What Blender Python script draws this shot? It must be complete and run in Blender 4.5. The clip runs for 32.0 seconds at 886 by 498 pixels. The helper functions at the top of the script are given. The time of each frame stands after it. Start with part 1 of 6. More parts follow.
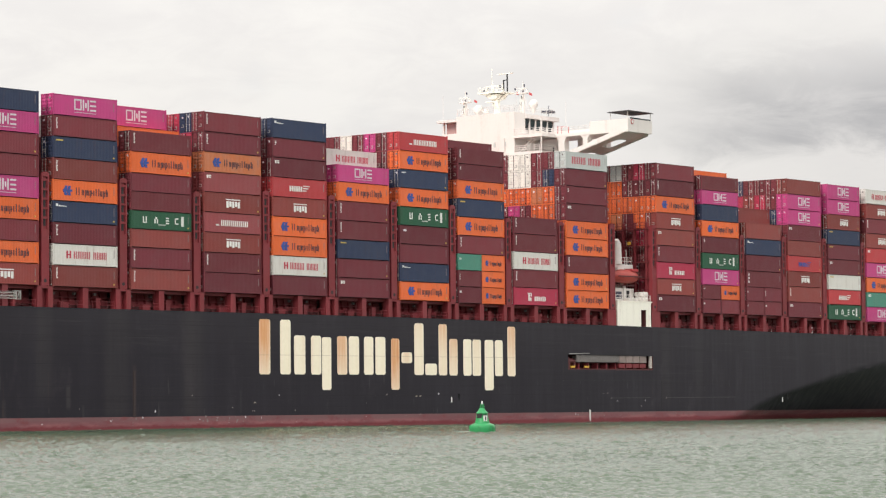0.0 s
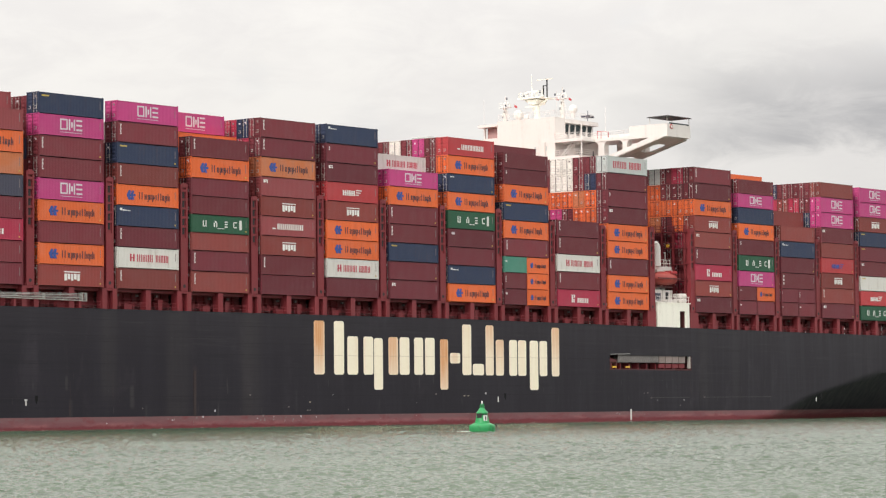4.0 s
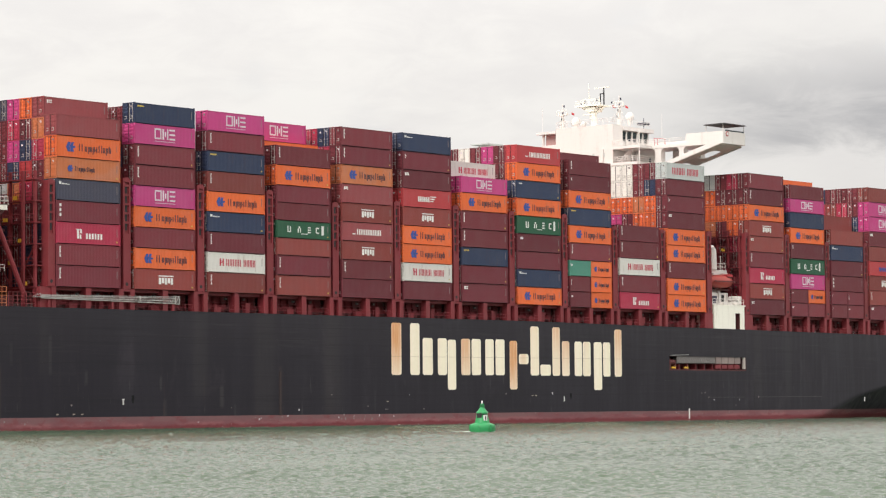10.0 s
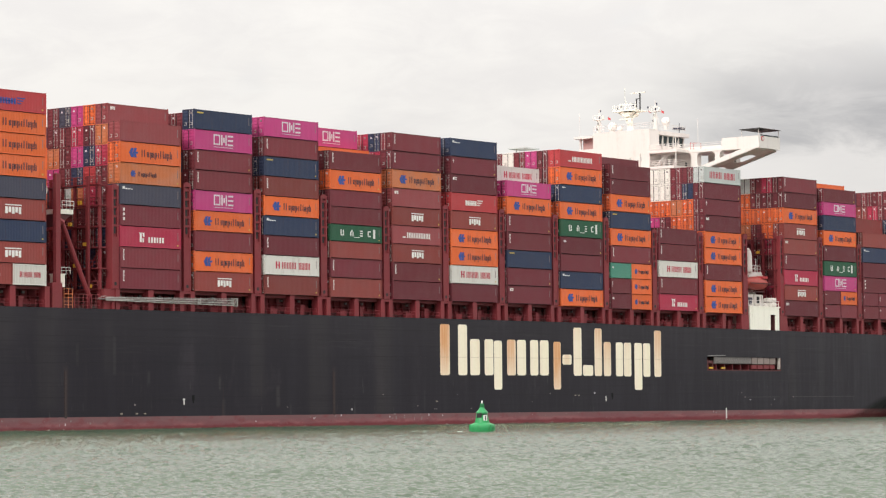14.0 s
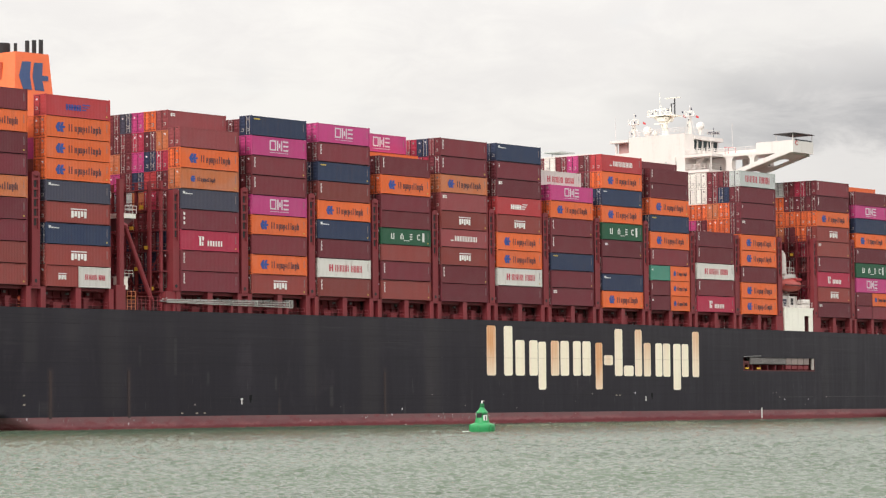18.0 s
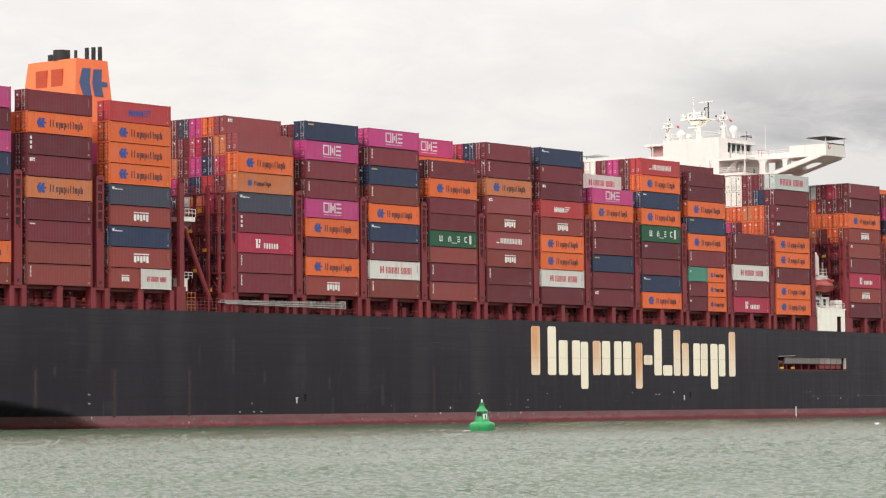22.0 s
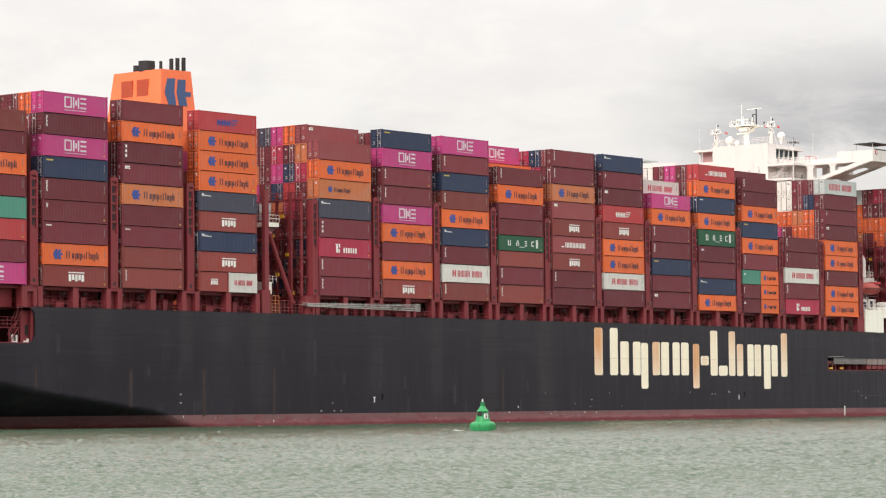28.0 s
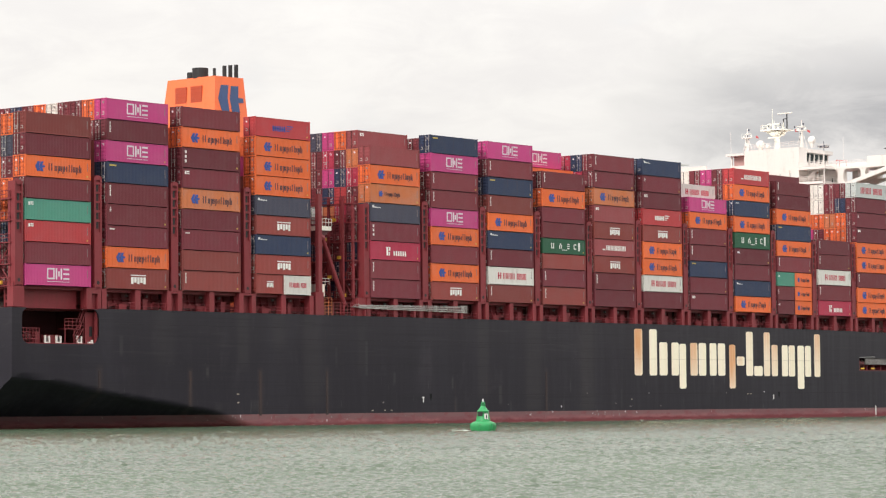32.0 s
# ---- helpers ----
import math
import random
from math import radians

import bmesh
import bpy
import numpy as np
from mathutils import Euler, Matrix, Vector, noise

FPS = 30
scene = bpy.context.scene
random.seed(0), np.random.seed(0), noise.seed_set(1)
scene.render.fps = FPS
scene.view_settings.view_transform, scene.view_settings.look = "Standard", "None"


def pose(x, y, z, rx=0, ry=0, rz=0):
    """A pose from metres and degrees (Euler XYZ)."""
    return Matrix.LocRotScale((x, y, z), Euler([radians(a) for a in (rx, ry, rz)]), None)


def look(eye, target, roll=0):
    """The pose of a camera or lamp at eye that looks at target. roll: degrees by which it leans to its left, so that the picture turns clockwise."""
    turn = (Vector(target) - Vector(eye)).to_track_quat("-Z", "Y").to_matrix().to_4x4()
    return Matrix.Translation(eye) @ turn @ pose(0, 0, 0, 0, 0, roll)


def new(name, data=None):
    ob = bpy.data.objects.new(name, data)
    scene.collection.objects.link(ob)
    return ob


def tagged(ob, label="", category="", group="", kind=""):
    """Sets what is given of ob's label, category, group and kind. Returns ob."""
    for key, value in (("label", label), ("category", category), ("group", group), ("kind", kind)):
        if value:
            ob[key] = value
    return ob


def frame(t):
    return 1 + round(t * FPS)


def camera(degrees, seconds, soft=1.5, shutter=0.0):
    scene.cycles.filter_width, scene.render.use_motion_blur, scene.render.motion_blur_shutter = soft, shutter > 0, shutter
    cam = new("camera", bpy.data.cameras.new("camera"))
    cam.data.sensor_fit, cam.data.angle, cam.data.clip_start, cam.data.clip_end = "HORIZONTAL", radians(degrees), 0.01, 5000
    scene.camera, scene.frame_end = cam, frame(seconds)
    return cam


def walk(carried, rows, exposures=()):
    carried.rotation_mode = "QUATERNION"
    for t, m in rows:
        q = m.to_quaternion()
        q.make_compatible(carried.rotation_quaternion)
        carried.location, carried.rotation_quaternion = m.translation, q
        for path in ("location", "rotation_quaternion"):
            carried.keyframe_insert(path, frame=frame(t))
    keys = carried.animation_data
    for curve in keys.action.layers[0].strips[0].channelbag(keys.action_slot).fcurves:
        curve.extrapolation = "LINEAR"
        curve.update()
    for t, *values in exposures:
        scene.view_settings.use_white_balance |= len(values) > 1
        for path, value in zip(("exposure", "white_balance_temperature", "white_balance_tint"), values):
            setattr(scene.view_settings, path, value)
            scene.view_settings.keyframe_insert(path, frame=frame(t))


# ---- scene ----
# A loaded container ship glides past a green buoy; the camera stands on the shore.
BEAM, EYE, HEADING, OFFING = 58.6, 2.99, 39.123, 277.018
cam = camera(18.43, 32.0, soft=1.25)
walk(cam, [(t, pose(0, 0, EYE, 90 + tilt, 0, 0) @ pose(0, 0, 0, 0, 0, -0.44)) for t, tilt in (
    (0.0, 3.2850), (4.0, 3.2805), (8.0, 3.2825), (12.0, 3.2780), (17.0, 3.2810), (20.0, 3.2720), (24.0, 3.2580), (28.0, 3.2590), (32.0, 3.2600))],
     exposures=((0.0, -0.10), (10.0, -0.09), (20.0, -0.07), (28.0, -0.04), (32.0, -0.02)))
TRIM = pose(300, 0, 0) @ pose(0, 0, 0, 0, -0.104, 0) @ pose(-300, 0, 0)      # slight bow-up tilt of the ship, set to fit the camera's view


def ship_pose(t):
    """The ship's frame: x forward along the near side, y inboard, z up from the water."""
    k = t / 16
    s = 16 * (3.04287 * k - 0.00103 * k ** 2 - 0.011704 * k ** 3 + 0.002723 * k ** 4)
    a = radians(HEADING)
    return pose(s * math.sin(a) - OFFING * math.cos(a), s * math.cos(a) + OFFING * math.sin(a), 0, 0, 0, 90 - HEADING)


SHIP_TIMES = [0, 4, 8, 12, 16, 20, 24, 28, 32]
SAILING = []          # (thing, its pose in the ship's frame)

# ---- light ----
SUN_FROM = Vector((-0.42, -0.72, 0.55)).normalized()
world = bpy.data.worlds.new("overcast_sky")
scene.world = world
world.use_nodes = True


class Nodes:
    """A short way to build node trees."""
    def __init__(self, tree):
        self.tree = tree
        tree.nodes.clear()

    def add(self, kind, ins=None, **props):
        n = self.tree.nodes.new(kind)
        for k, v in props.items():
            setattr(n, k, v)
        for k, v in (ins or {}).items():
            s = n.inputs[k]
            if isinstance(v, bpy.types.NodeSocket):
                self.tree.links.new(v, s)
            else:
                s.default_value = v
        return n

    def math(self, op, a, b=0.0, clamp=False):
        return self.add("ShaderNodeMath", {0: a, 1: b}, operation=op, use_clamp=clamp).outputs[0]

    def noise(self, vec, scale, detail=4, rough=0.55, dist=0.0):
        return self.add("ShaderNodeTexNoise", {"Vector": vec, "Scale": scale, "Detail": detail, "Roughness": rough, "Distortion": dist}).outputs["Fac"]

    def smooth(self, v, lo, hi, a=0.0, b=1.0):
        return self.add("ShaderNodeMapRange", {"Value": v, "From Min": lo, "From Max": hi, "To Min": a, "To Max": b}, interpolation_type="SMOOTHSTEP").outputs[0]

    def mix(self, f, a, b, blend="MIX"):
        n = self.add("ShaderNodeMix", data_type="RGBA", blend_type=blend)
        for i, v in ((0, f), (6, a), (7, b)):
            s = n.inputs[i]
            if isinstance(v, bpy.types.NodeSocket):
                self.tree.links.new(v, s)
            else:
                s.default_value = v if i == 0 else (*v, 1.0)
        return n.outputs[2]

    def scaled(self, vec, s):
        return self.add("ShaderNodeVectorMath", {0: vec, 1: s}, operation="MULTIPLY").outputs[0]


w = Nodes(world.node_tree)
sky = w.add("ShaderNodeTexSky", sky_type="NISHITA", sun_disc=False, sun_elevation=math.asin(SUN_FROM.z),
            sun_rotation=math.atan2(SUN_FROM.x, SUN_FROM.y))
way = w.add("ShaderNodeTexCoord").outputs["Generated"]
xyz = w.add("ShaderNodeSeparateXYZ", {0: way})
broad = w.noise(w.scaled(way, (12.0, 12.0, 24.0)), 1.0, 6, 0.55, 0.2)
fine = w.noise(w.scaled(way, (24.0, 24.0, 66.0)), 1.0, 7, 0.62, 0.6)
bank = w.smooth(w.math("ADD", xyz.outputs[0], w.math("MULTIPLY", w.math("SUBTRACT", broad, 0.5), 0.18)), 0.045, 0.155)
high = w.math("ADD", xyz.outputs[2], w.math("MULTIPLY", w.math("SUBTRACT", fine, 0.5), 0.035))
lift = w.math("MULTIPLY", w.smooth(high, 0.083, 0.098, 0.2, 1.0), w.smooth(high, 0.108, 0.138, 1.0, 0.18))
grey = w.math("MULTIPLY", w.math("MULTIPLY", bank, lift), w.smooth(fine, 0.3, 0.62, 0.55, 1.0))
veil = w.smooth(w.math("ADD", w.math("MULTIPLY", broad, 0.6), w.math("MULTIPLY", fine, 0.4)), 0.38, 0.60)
white = w.mix(veil, (0.80, 0.772, 0.75), (0.882, 0.854, 0.817))
cloud = w.mix(grey, white, (0.47, 0.462, 0.468))
thin = w.smooth(w.noise(w.scaled(way, (14.0, 14.0, 30.0)), 1.0, 3), 0.60, 0.80, 0.02, 0.10)
dim = w.mix(1.0, sky.outputs[0], (0.12, 0.12, 0.12), "MULTIPLY")
# an overcast sky is about three times as bright overhead as at the horizon
gain = w.smooth(xyz.outputs[2], 0.04, 0.62, 1.06, 2.7)
back = w.add("ShaderNodeBackground", {"Color": w.mix(thin, cloud, dim), "Strength": gain})
w.add("ShaderNodeOutputWorld", {"Surface": back.outputs[0]})

sun = new("sun", bpy.data.lights.new("sun", "SUN"))
sun.data.energy, sun.data.angle, sun.data.color = 2.3, radians(25), (1.0, 0.95, 0.87)
sun.matrix_world = look(SUN_FROM * 300, (0, 0, 0))


# ---- materials ----
def paint(name, rgb, rough=0.5, metal=0.0, grime=0.25, rust=0.0, streak=0.5, scale=1.0, spread=0.08, fade=0.0):
    """Painted steel: tone differs from piece to piece, with vertical dirt streaks, fine grain, and rust where asked."""
    m = bpy.data.materials.new(name)
    m.use_nodes = True
    n = Nodes(m.node_tree)
    info = n.add("ShaderNodeObjectInfo")
    rnd = info.outputs["Random"]
    at = n.add("ShaderNodeTexCoord").outputs["Object"]
    shift = n.add("ShaderNodeVectorMath", {0: at, 1: n.scaled(n.add("ShaderNodeCombineXYZ", {0: rnd, 1: rnd, 2: rnd}).outputs[0], (97.0, 31.0, 53.0))}, operation="ADD").outputs[0]
    tall = n.noise(n.scaled(shift, (2.2 * scale, 2.2 * scale, 0.22 * scale)), 1.0, 5, 0.6)
    grain = n.noise(shift, 5.0 * scale, 6, 0.65)
    blot = n.noise(shift, 0.45 * scale, 3, 0.5)
    tone = n.smooth(rnd, 0.0, 1.0, 1.0 - spread, 1.0 + spread)
    base = n.mix(1.0, rgb, n.add("ShaderNodeCombineXYZ", {0: tone, 1: tone, 2: tone}).outputs[0], "MULTIPLY")
    pale = tuple(0.6 * c + 0.4 * (0.30 * rgb[0] + 0.45 * rgb[1] + 0.25 * rgb[2]) + 0.03 for c in rgb)
    base = n.mix(n.smooth(blot, 0.35, 0.75, 0.0, 0.14 + fade), base, pale)
    dirt = tuple(0.45 * c + 0.012 for c in rgb)
    base = n.mix(n.smooth(tall, 0.45, 0.8, 0.0, grime * streak * 2), base, dirt)
    base = n.mix(n.smooth(grain, 0.5, 0.8, 0.0, grime), base, dirt)
    if rust:
        spots = n.math("MULTIPLY", n.smooth(tall, 0.54, 0.70), n.smooth(grain, 0.38, 0.62))
        base = n.mix(n.math("MULTIPLY", spots, rust), base, (0.26, 0.085, 0.03))
    bump = n.add("ShaderNodeBump", {"Height": n.math("ADD", grain, n.math("MULTIPLY", blot, 2.0)), "Strength": 0.12, "Distance": 0.02})
    b = n.add("ShaderNodeBsdfPrincipled", {"Base Color": base, "Roughness": n.smooth(grain, 0.3, 0.7, rough - 0.08, rough + 0.12), "Metallic": metal, "Specular IOR Level": 0.32, "Normal": bump.outputs[0]})
    n.add("ShaderNodeOutputMaterial", {"Surface": b.outputs[0]})
    return m


COLOURS = {
    "maroon": (0.160, 0.0272, 0.0370), "wine": (0.142, 0.0236, 0.0345), "brown": (0.212, 0.0445, 0.040), "red": (0.44, 0.046, 0.053),
    "crimson": (0.40, 0.030, 0.070), "orange": (0.70, 0.132, 0.034), "tan_orange": (0.51, 0.152, 0.058), "navy": (0.0245, 0.0375, 0.083),
    "slate": (0.052, 0.052, 0.080), "pink": (0.475, 0.049, 0.195), "white": (0.60, 0.585, 0.55), "bright_white": (0.74, 0.71, 0.66), "pale_grey": (0.50, 0.53, 0.52),
    "green": (0.0175, 0.084, 0.044), "teal": (0.072, 0.245, 0.182), "rose": (0.265, 0.057, 0.064), "rust_brown": (0.222, 0.042, 0.037),
}
PAINTS = {k: paint("container_" + k, v, 0.52, grime=0.22, spread=0.2 if k in ("maroon", "wine", "brown", "rust_brown") else 0.07, rust=0.10 if k not in ("tan_orange", "white") else 0.28,
                   fade=0.06 if k != "tan_orange" else 0.35) for k, v in COLOURS.items()}
MARK = {"white": paint("white_marking", (0.72, 0.72, 0.70), 0.5, grime=0.25), "blue": paint("blue_marking", (0.035, 0.075, 0.30), 0.5),
        "ink": paint("dark_marking", (0.062, 0.038, 0.055), 0.5), "red": paint("red_marking", (0.45, 0.03, 0.06), 0.5),
        "silver": paint("silver_marking", (0.62, 0.58, 0.62), 0.5), "yellow": paint("yellow_marking", (0.50, 0.36, 0.08), 0.5), "grey": paint("grey_marking", (0.22, 0.185, 0.185), 0.5)}
RUBBER = paint("black_rubber", (0.018, 0.014, 0.015), 0.7)
BAR = paint("galvanised_bar", (0.42, 0.40, 0.38), 0.45, 0.4, grime=0.4)


def hull_paint():
    """Black topside paint: broad pale upright bands, thin streaks, faint level scuffs."""
    m = bpy.data.materials.new("hull_black")
    m.use_nodes = True
    n = Nodes(m.node_tree)
    at = n.add("ShaderNodeTexCoord").outputs["Object"]
    band = n.noise(n.scaled(at, (0.11, 0.1, 0.02)), 1.0, 4, 0.6, 0.3)
    run = n.noise(n.scaled(at, (0.9, 0.5, 0.05)), 1.0, 5, 0.65)
    scuff = n.noise(n.scaled(at, (0.035, 0.5, 1.3)), 1.0, 6, 0.7)
    grain = n.noise(at, 1.3, 6, 0.65)
    base = n.mix(n.smooth(band, 0.42, 0.68), (0.0102, 0.0078, 0.0146), (0.0158, 0.0134, 0.0212))
    base = n.mix(n.smooth(run, 0.52, 0.72, 0.0, 0.2), base, (0.041, 0.036, 0.040))
    xyz = n.add("ShaderNodeSeparateXYZ", {0: at})
    x, z = xyz.outputs[0], xyz.outputs[2]
    wavy = n.math("ADD", x, n.math("MULTIPLY", n.math("SUBTRACT", run, 0.5), 1.6))

    def upright(marks, along, soft):
        """Chalky or rusty marks that have run down the plating: centre, half width, foot, head, amount."""
        total = 0.0
        for centre, half, foot, head, amount in marks:
            near = n.smooth(n.math("ABSOLUTE", n.math("SUBTRACT", along, centre)), half * 0.25, half, amount, 0.0)
            tall = n.math("MULTIPLY", n.smooth(z, foot - soft, foot + soft), n.smooth(z, head - soft, head + soft, 1.0, 0.0))
            total = n.math("MAXIMUM", total, n.math("MULTIPLY", near, tall))
        return total
    wash = upright(((181.0, 3.2, 9.0, 17.5, 0.5), (197.2, 2.0, 9.0, 17.5, 0.65), (205.0, 2.2, 12.0, 17.5, 0.45), (212.6, 3.0, 3.0, 17.5, 0.6), (224.0, 1.6, 8.0, 16.0, 0.35),
                    (254.5, 2.2, 4.5, 17.5, 0.6), (268.0, 3.4, 1.5, 17.5, 0.7), (283.2, 3.2, 1.5, 17.5, 0.75), (403.5, 2.4, 3.0, 17.0, 0.5), (414.0, 2.0, 4.0, 16.0, 0.45)), wavy, 1.6)
    base = n.mix(n.math("MULTIPLY", wash, n.smooth(run, 0.25, 0.65, 0.3, 0.75)), base, (0.037, 0.033, 0.036))
    smear = upright(((172.4, 0.5, 10.5, 13.2, 0.6), (189.7, 0.45, 7.5, 8.8, 0.8), (225.1, 0.45, 7.8, 13.2, 0.6), (231.8, 0.4, 6.4, 8.2, 0.6), (246.3, 0.35, 5.6, 7.5, 0.8), (247.1, 0.5, 1.8, 4.2, 0.45),
                     (258.8, 0.6, 3.0, 6.2, 0.7), (261.6, 0.3, 1.8, 3.4, 0.6), (218.0, 0.4, 9.0, 12.0, 0.4), (293.2, 0.3, 2.2, 5.4, 0.4), (200.0, 1.6, 2.6, 4.0, 0.4), (192.0, 1.2, 2.4, 3.6, 0.35)), x, 0.35)
    base = n.mix(n.math("MULTIPLY", smear, n.smooth(scuff, 0.3, 0.6, 0.25, 0.7)), base, (0.056, 0.052, 0.054))
    bleed = upright(((168.2, 0.9, 2.0, 9.0, 0.6), (186.1, 0.8, 1.6, 8.6, 0.7), (200.9, 0.8, 1.6, 8.6, 0.85), (215.8, 0.7, 1.6, 8.8, 0.6), (271.4, 0.6, 1.6, 9.0, 0.6)), x, 0.5)
    base = n.mix(n.math("MULTIPLY", bleed, n.smooth(grain, 0.3, 0.65, 0.3, 0.75)), base, (0.046, 0.031, 0.031))
    # paler towards the deck edge, with an uneven lower limit
    upper_tone = n.smooth(n.math("ADD", z, n.math("MULTIPLY", n.math("SUBTRACT", run, 0.5), 7.0)), 9.0, 16.0, 0.0, 0.18)
    base = n.mix(upper_tone, base, (0.043, 0.037, 0.043))
    smudge = n.noise(n.scaled(at, (0.19, 0.3, 0.075)), 1.0, 5, 0.6, 0.4)
    base = n.mix(n.math("MULTIPLY", n.smooth(smudge, 0.54, 0.74), n.smooth(scuff, 0.35, 0.6, 0.08, 0.5)), base, (0.048, 0.040, 0.051))
    rusty = n.noise(n.scaled(at, (0.8, 0.3, 0.06)), 1.0, 4, 0.65, 0.2)
    base = n.mix(n.smooth(rusty, 0.66, 0.78, 0.0, 0.4), base, (0.070, 0.036, 0.030))
    weld = n.math("PINGPONG", n.math("ADD", z, n.math("MULTIPLY", scuff, 0.12)), 1.55)
    base = n.mix(n.math("MULTIPLY", n.smooth(weld, 0.02, 0.09, 1.0, 0.0), n.smooth(run, 0.35, 0.6, 0.1, 0.45)), base, (0.007, 0.006, 0.009))
    scratch = n.noise(n.scaled(at, (1.5, 0.5, 0.22)), 1.0, 2, 0.5)
    base = n.mix(n.math("MULTIPLY", n.smooth(scratch, 0.66, 0.74, 0.0, 0.3), n.smooth(z, 6.0, 9.5, 1.0, 0.0)), base, (0.085, 0.078, 0.080))
    level = n.noise(n.scaled(at, (0.012, 0.5, 3.2)), 1.0, 3, 0.6)
    base = n.mix(n.smooth(level, 0.60, 0.70, 0.0, 0.45), base, (0.006, 0.005, 0.008))
    base = n.mix(n.smooth(scuff, 0.48, 0.72, 0.0, 0.6), base, (0.006, 0.0052, 0.009))
    rubbed = n.noise(n.scaled(at, (0.06, 0.5, 1.9)), 1.0, 5, 0.65, 0.2)
    base = n.mix(n.math("MULTIPLY", n.smooth(rubbed, 0.54, 0.70, 0.0, 0.55), n.smooth(z, 6.0, 14.0, 0.35, 1.0)), base, (0.034, 0.030, 0.035))
    base = n.mix(n.smooth(grain, 0.56, 0.8, 0.0, 0.25), base, (0.040, 0.034, 0.035))
    bump = n.add("ShaderNodeBump", {"Height": n.math("ADD", band, n.math("MULTIPLY", scuff, 0.4)), "Strength": 0.10, "Distance": 0.15})
    b = n.add("ShaderNodeBsdfPrincipled", {"Base Color": base, "Roughness": n.smooth(run, 0.3, 0.7, 0.40, 0.55), "Specular IOR Level": 0.31, "Normal": bump.outputs[0]})
    n.add("ShaderNodeOutputMaterial", {"Surface": b.outputs[0]})
    return m


def boot_paint():
    """Worn red bottom paint: chalky above, wet and darker red near the water with an uneven edge, pale scuffs."""
    m = bpy.data.materials.new("antifouling_red")
    m.use_nodes = True
    n = Nodes(m.node_tree)
    at = n.add("ShaderNodeTexCoord").outputs["Object"]
    z = n.add("ShaderNodeSeparateXYZ", {0: at}).outputs[2]
    ragged = n.noise(n.scaled(at, (0.35, 1.0, 0.6)), 1.0, 6, 0.7)
    patch = n.noise(n.scaled(at, (0.12, 1.0, 0.5)), 1.0, 4, 0.6)
    chips = n.noise(n.scaled(at, (1.6, 1.0, 2.2)), 1.0, 5, 0.7)
    base = n.mix(n.smooth(patch, 0.40, 0.60), (0.170, 0.066, 0.076), (0.255, 0.098, 0.106))
    worn = n.smooth(n.math("ADD", z, n.math("MULTIPLY", n.math("SUBTRACT", patch, 0.5), 2.4)), 0.85, 1.45, 0.0, 0.75)
    base = n.mix(worn, base, (0.150, 0.082, 0.088))
    base = n.mix(n.smooth(ragged, 0.50, 0.66, 0.0, 0.8), base, (0.175, 0.040, 0.048))
    wet = n.smooth(n.math("ADD", z, n.math("MULTIPLY", n.math("SUBTRACT", ragged, 0.5), 1.6)), 0.30, 0.75, 1.0, 0.0)
    base = n.mix(n.math("MULTIPLY", wet, 0.85), base, (0.150, 0.018, 0.026))
    base = n.mix(n.smooth(chips, 0.64, 0.71, 0.0, 0.7), base, (0.47, 0.40, 0.38))
    b = n.add("ShaderNodeBsdfPrincipled", {"Base Color": base, "Roughness": 0.6, "Specular IOR Level": 0.35})
    n.add("ShaderNodeOutputMaterial", {"Surface": b.outputs[0]})
    return m


HULL, BOOT = hull_paint(), boot_paint()
DECK = paint("deck_red", (0.205, 0.0285, 0.036), 0.5, grime=0.35, rust=0.15, scale=0.6)
# deck red with shade put into the colour, for recesses; also dark red fittings
DARK_SHADED = paint("dark_shaded_red_steel", (0.10, 0.028, 0.030), 0.6, grime=0.5)
SHIP_WHITE = paint("ship_white", (0.71, 0.668, 0.638), 0.42, grime=0.10, rust=0.12, scale=0.35, spread=0.0)
CREAM = paint("cream_white", (0.84, 0.82, 0.73), 0.45, grime=0.15, rust=0.15, scale=0.5)
FUNNEL = paint("funnel_orange", (0.82, 0.175, 0.062), 0.45, grime=0.15, scale=0.4, spread=0.0)
# near-black paint that stands in for the shade inside an open hole
HOLE_BLACK = paint("hole_black", (0.002, 0.002, 0.003), 0.8, grime=0.0)
# soot black for the exhausts; also painted where open holes would lie in shade
SOOT_HOLE = paint("soot_and_hole_black", (0.022, 0.022, 0.024), 0.55)
FUNNEL_BLUE = paint("funnel_blue", (0.045, 0.085, 0.20), 0.5)


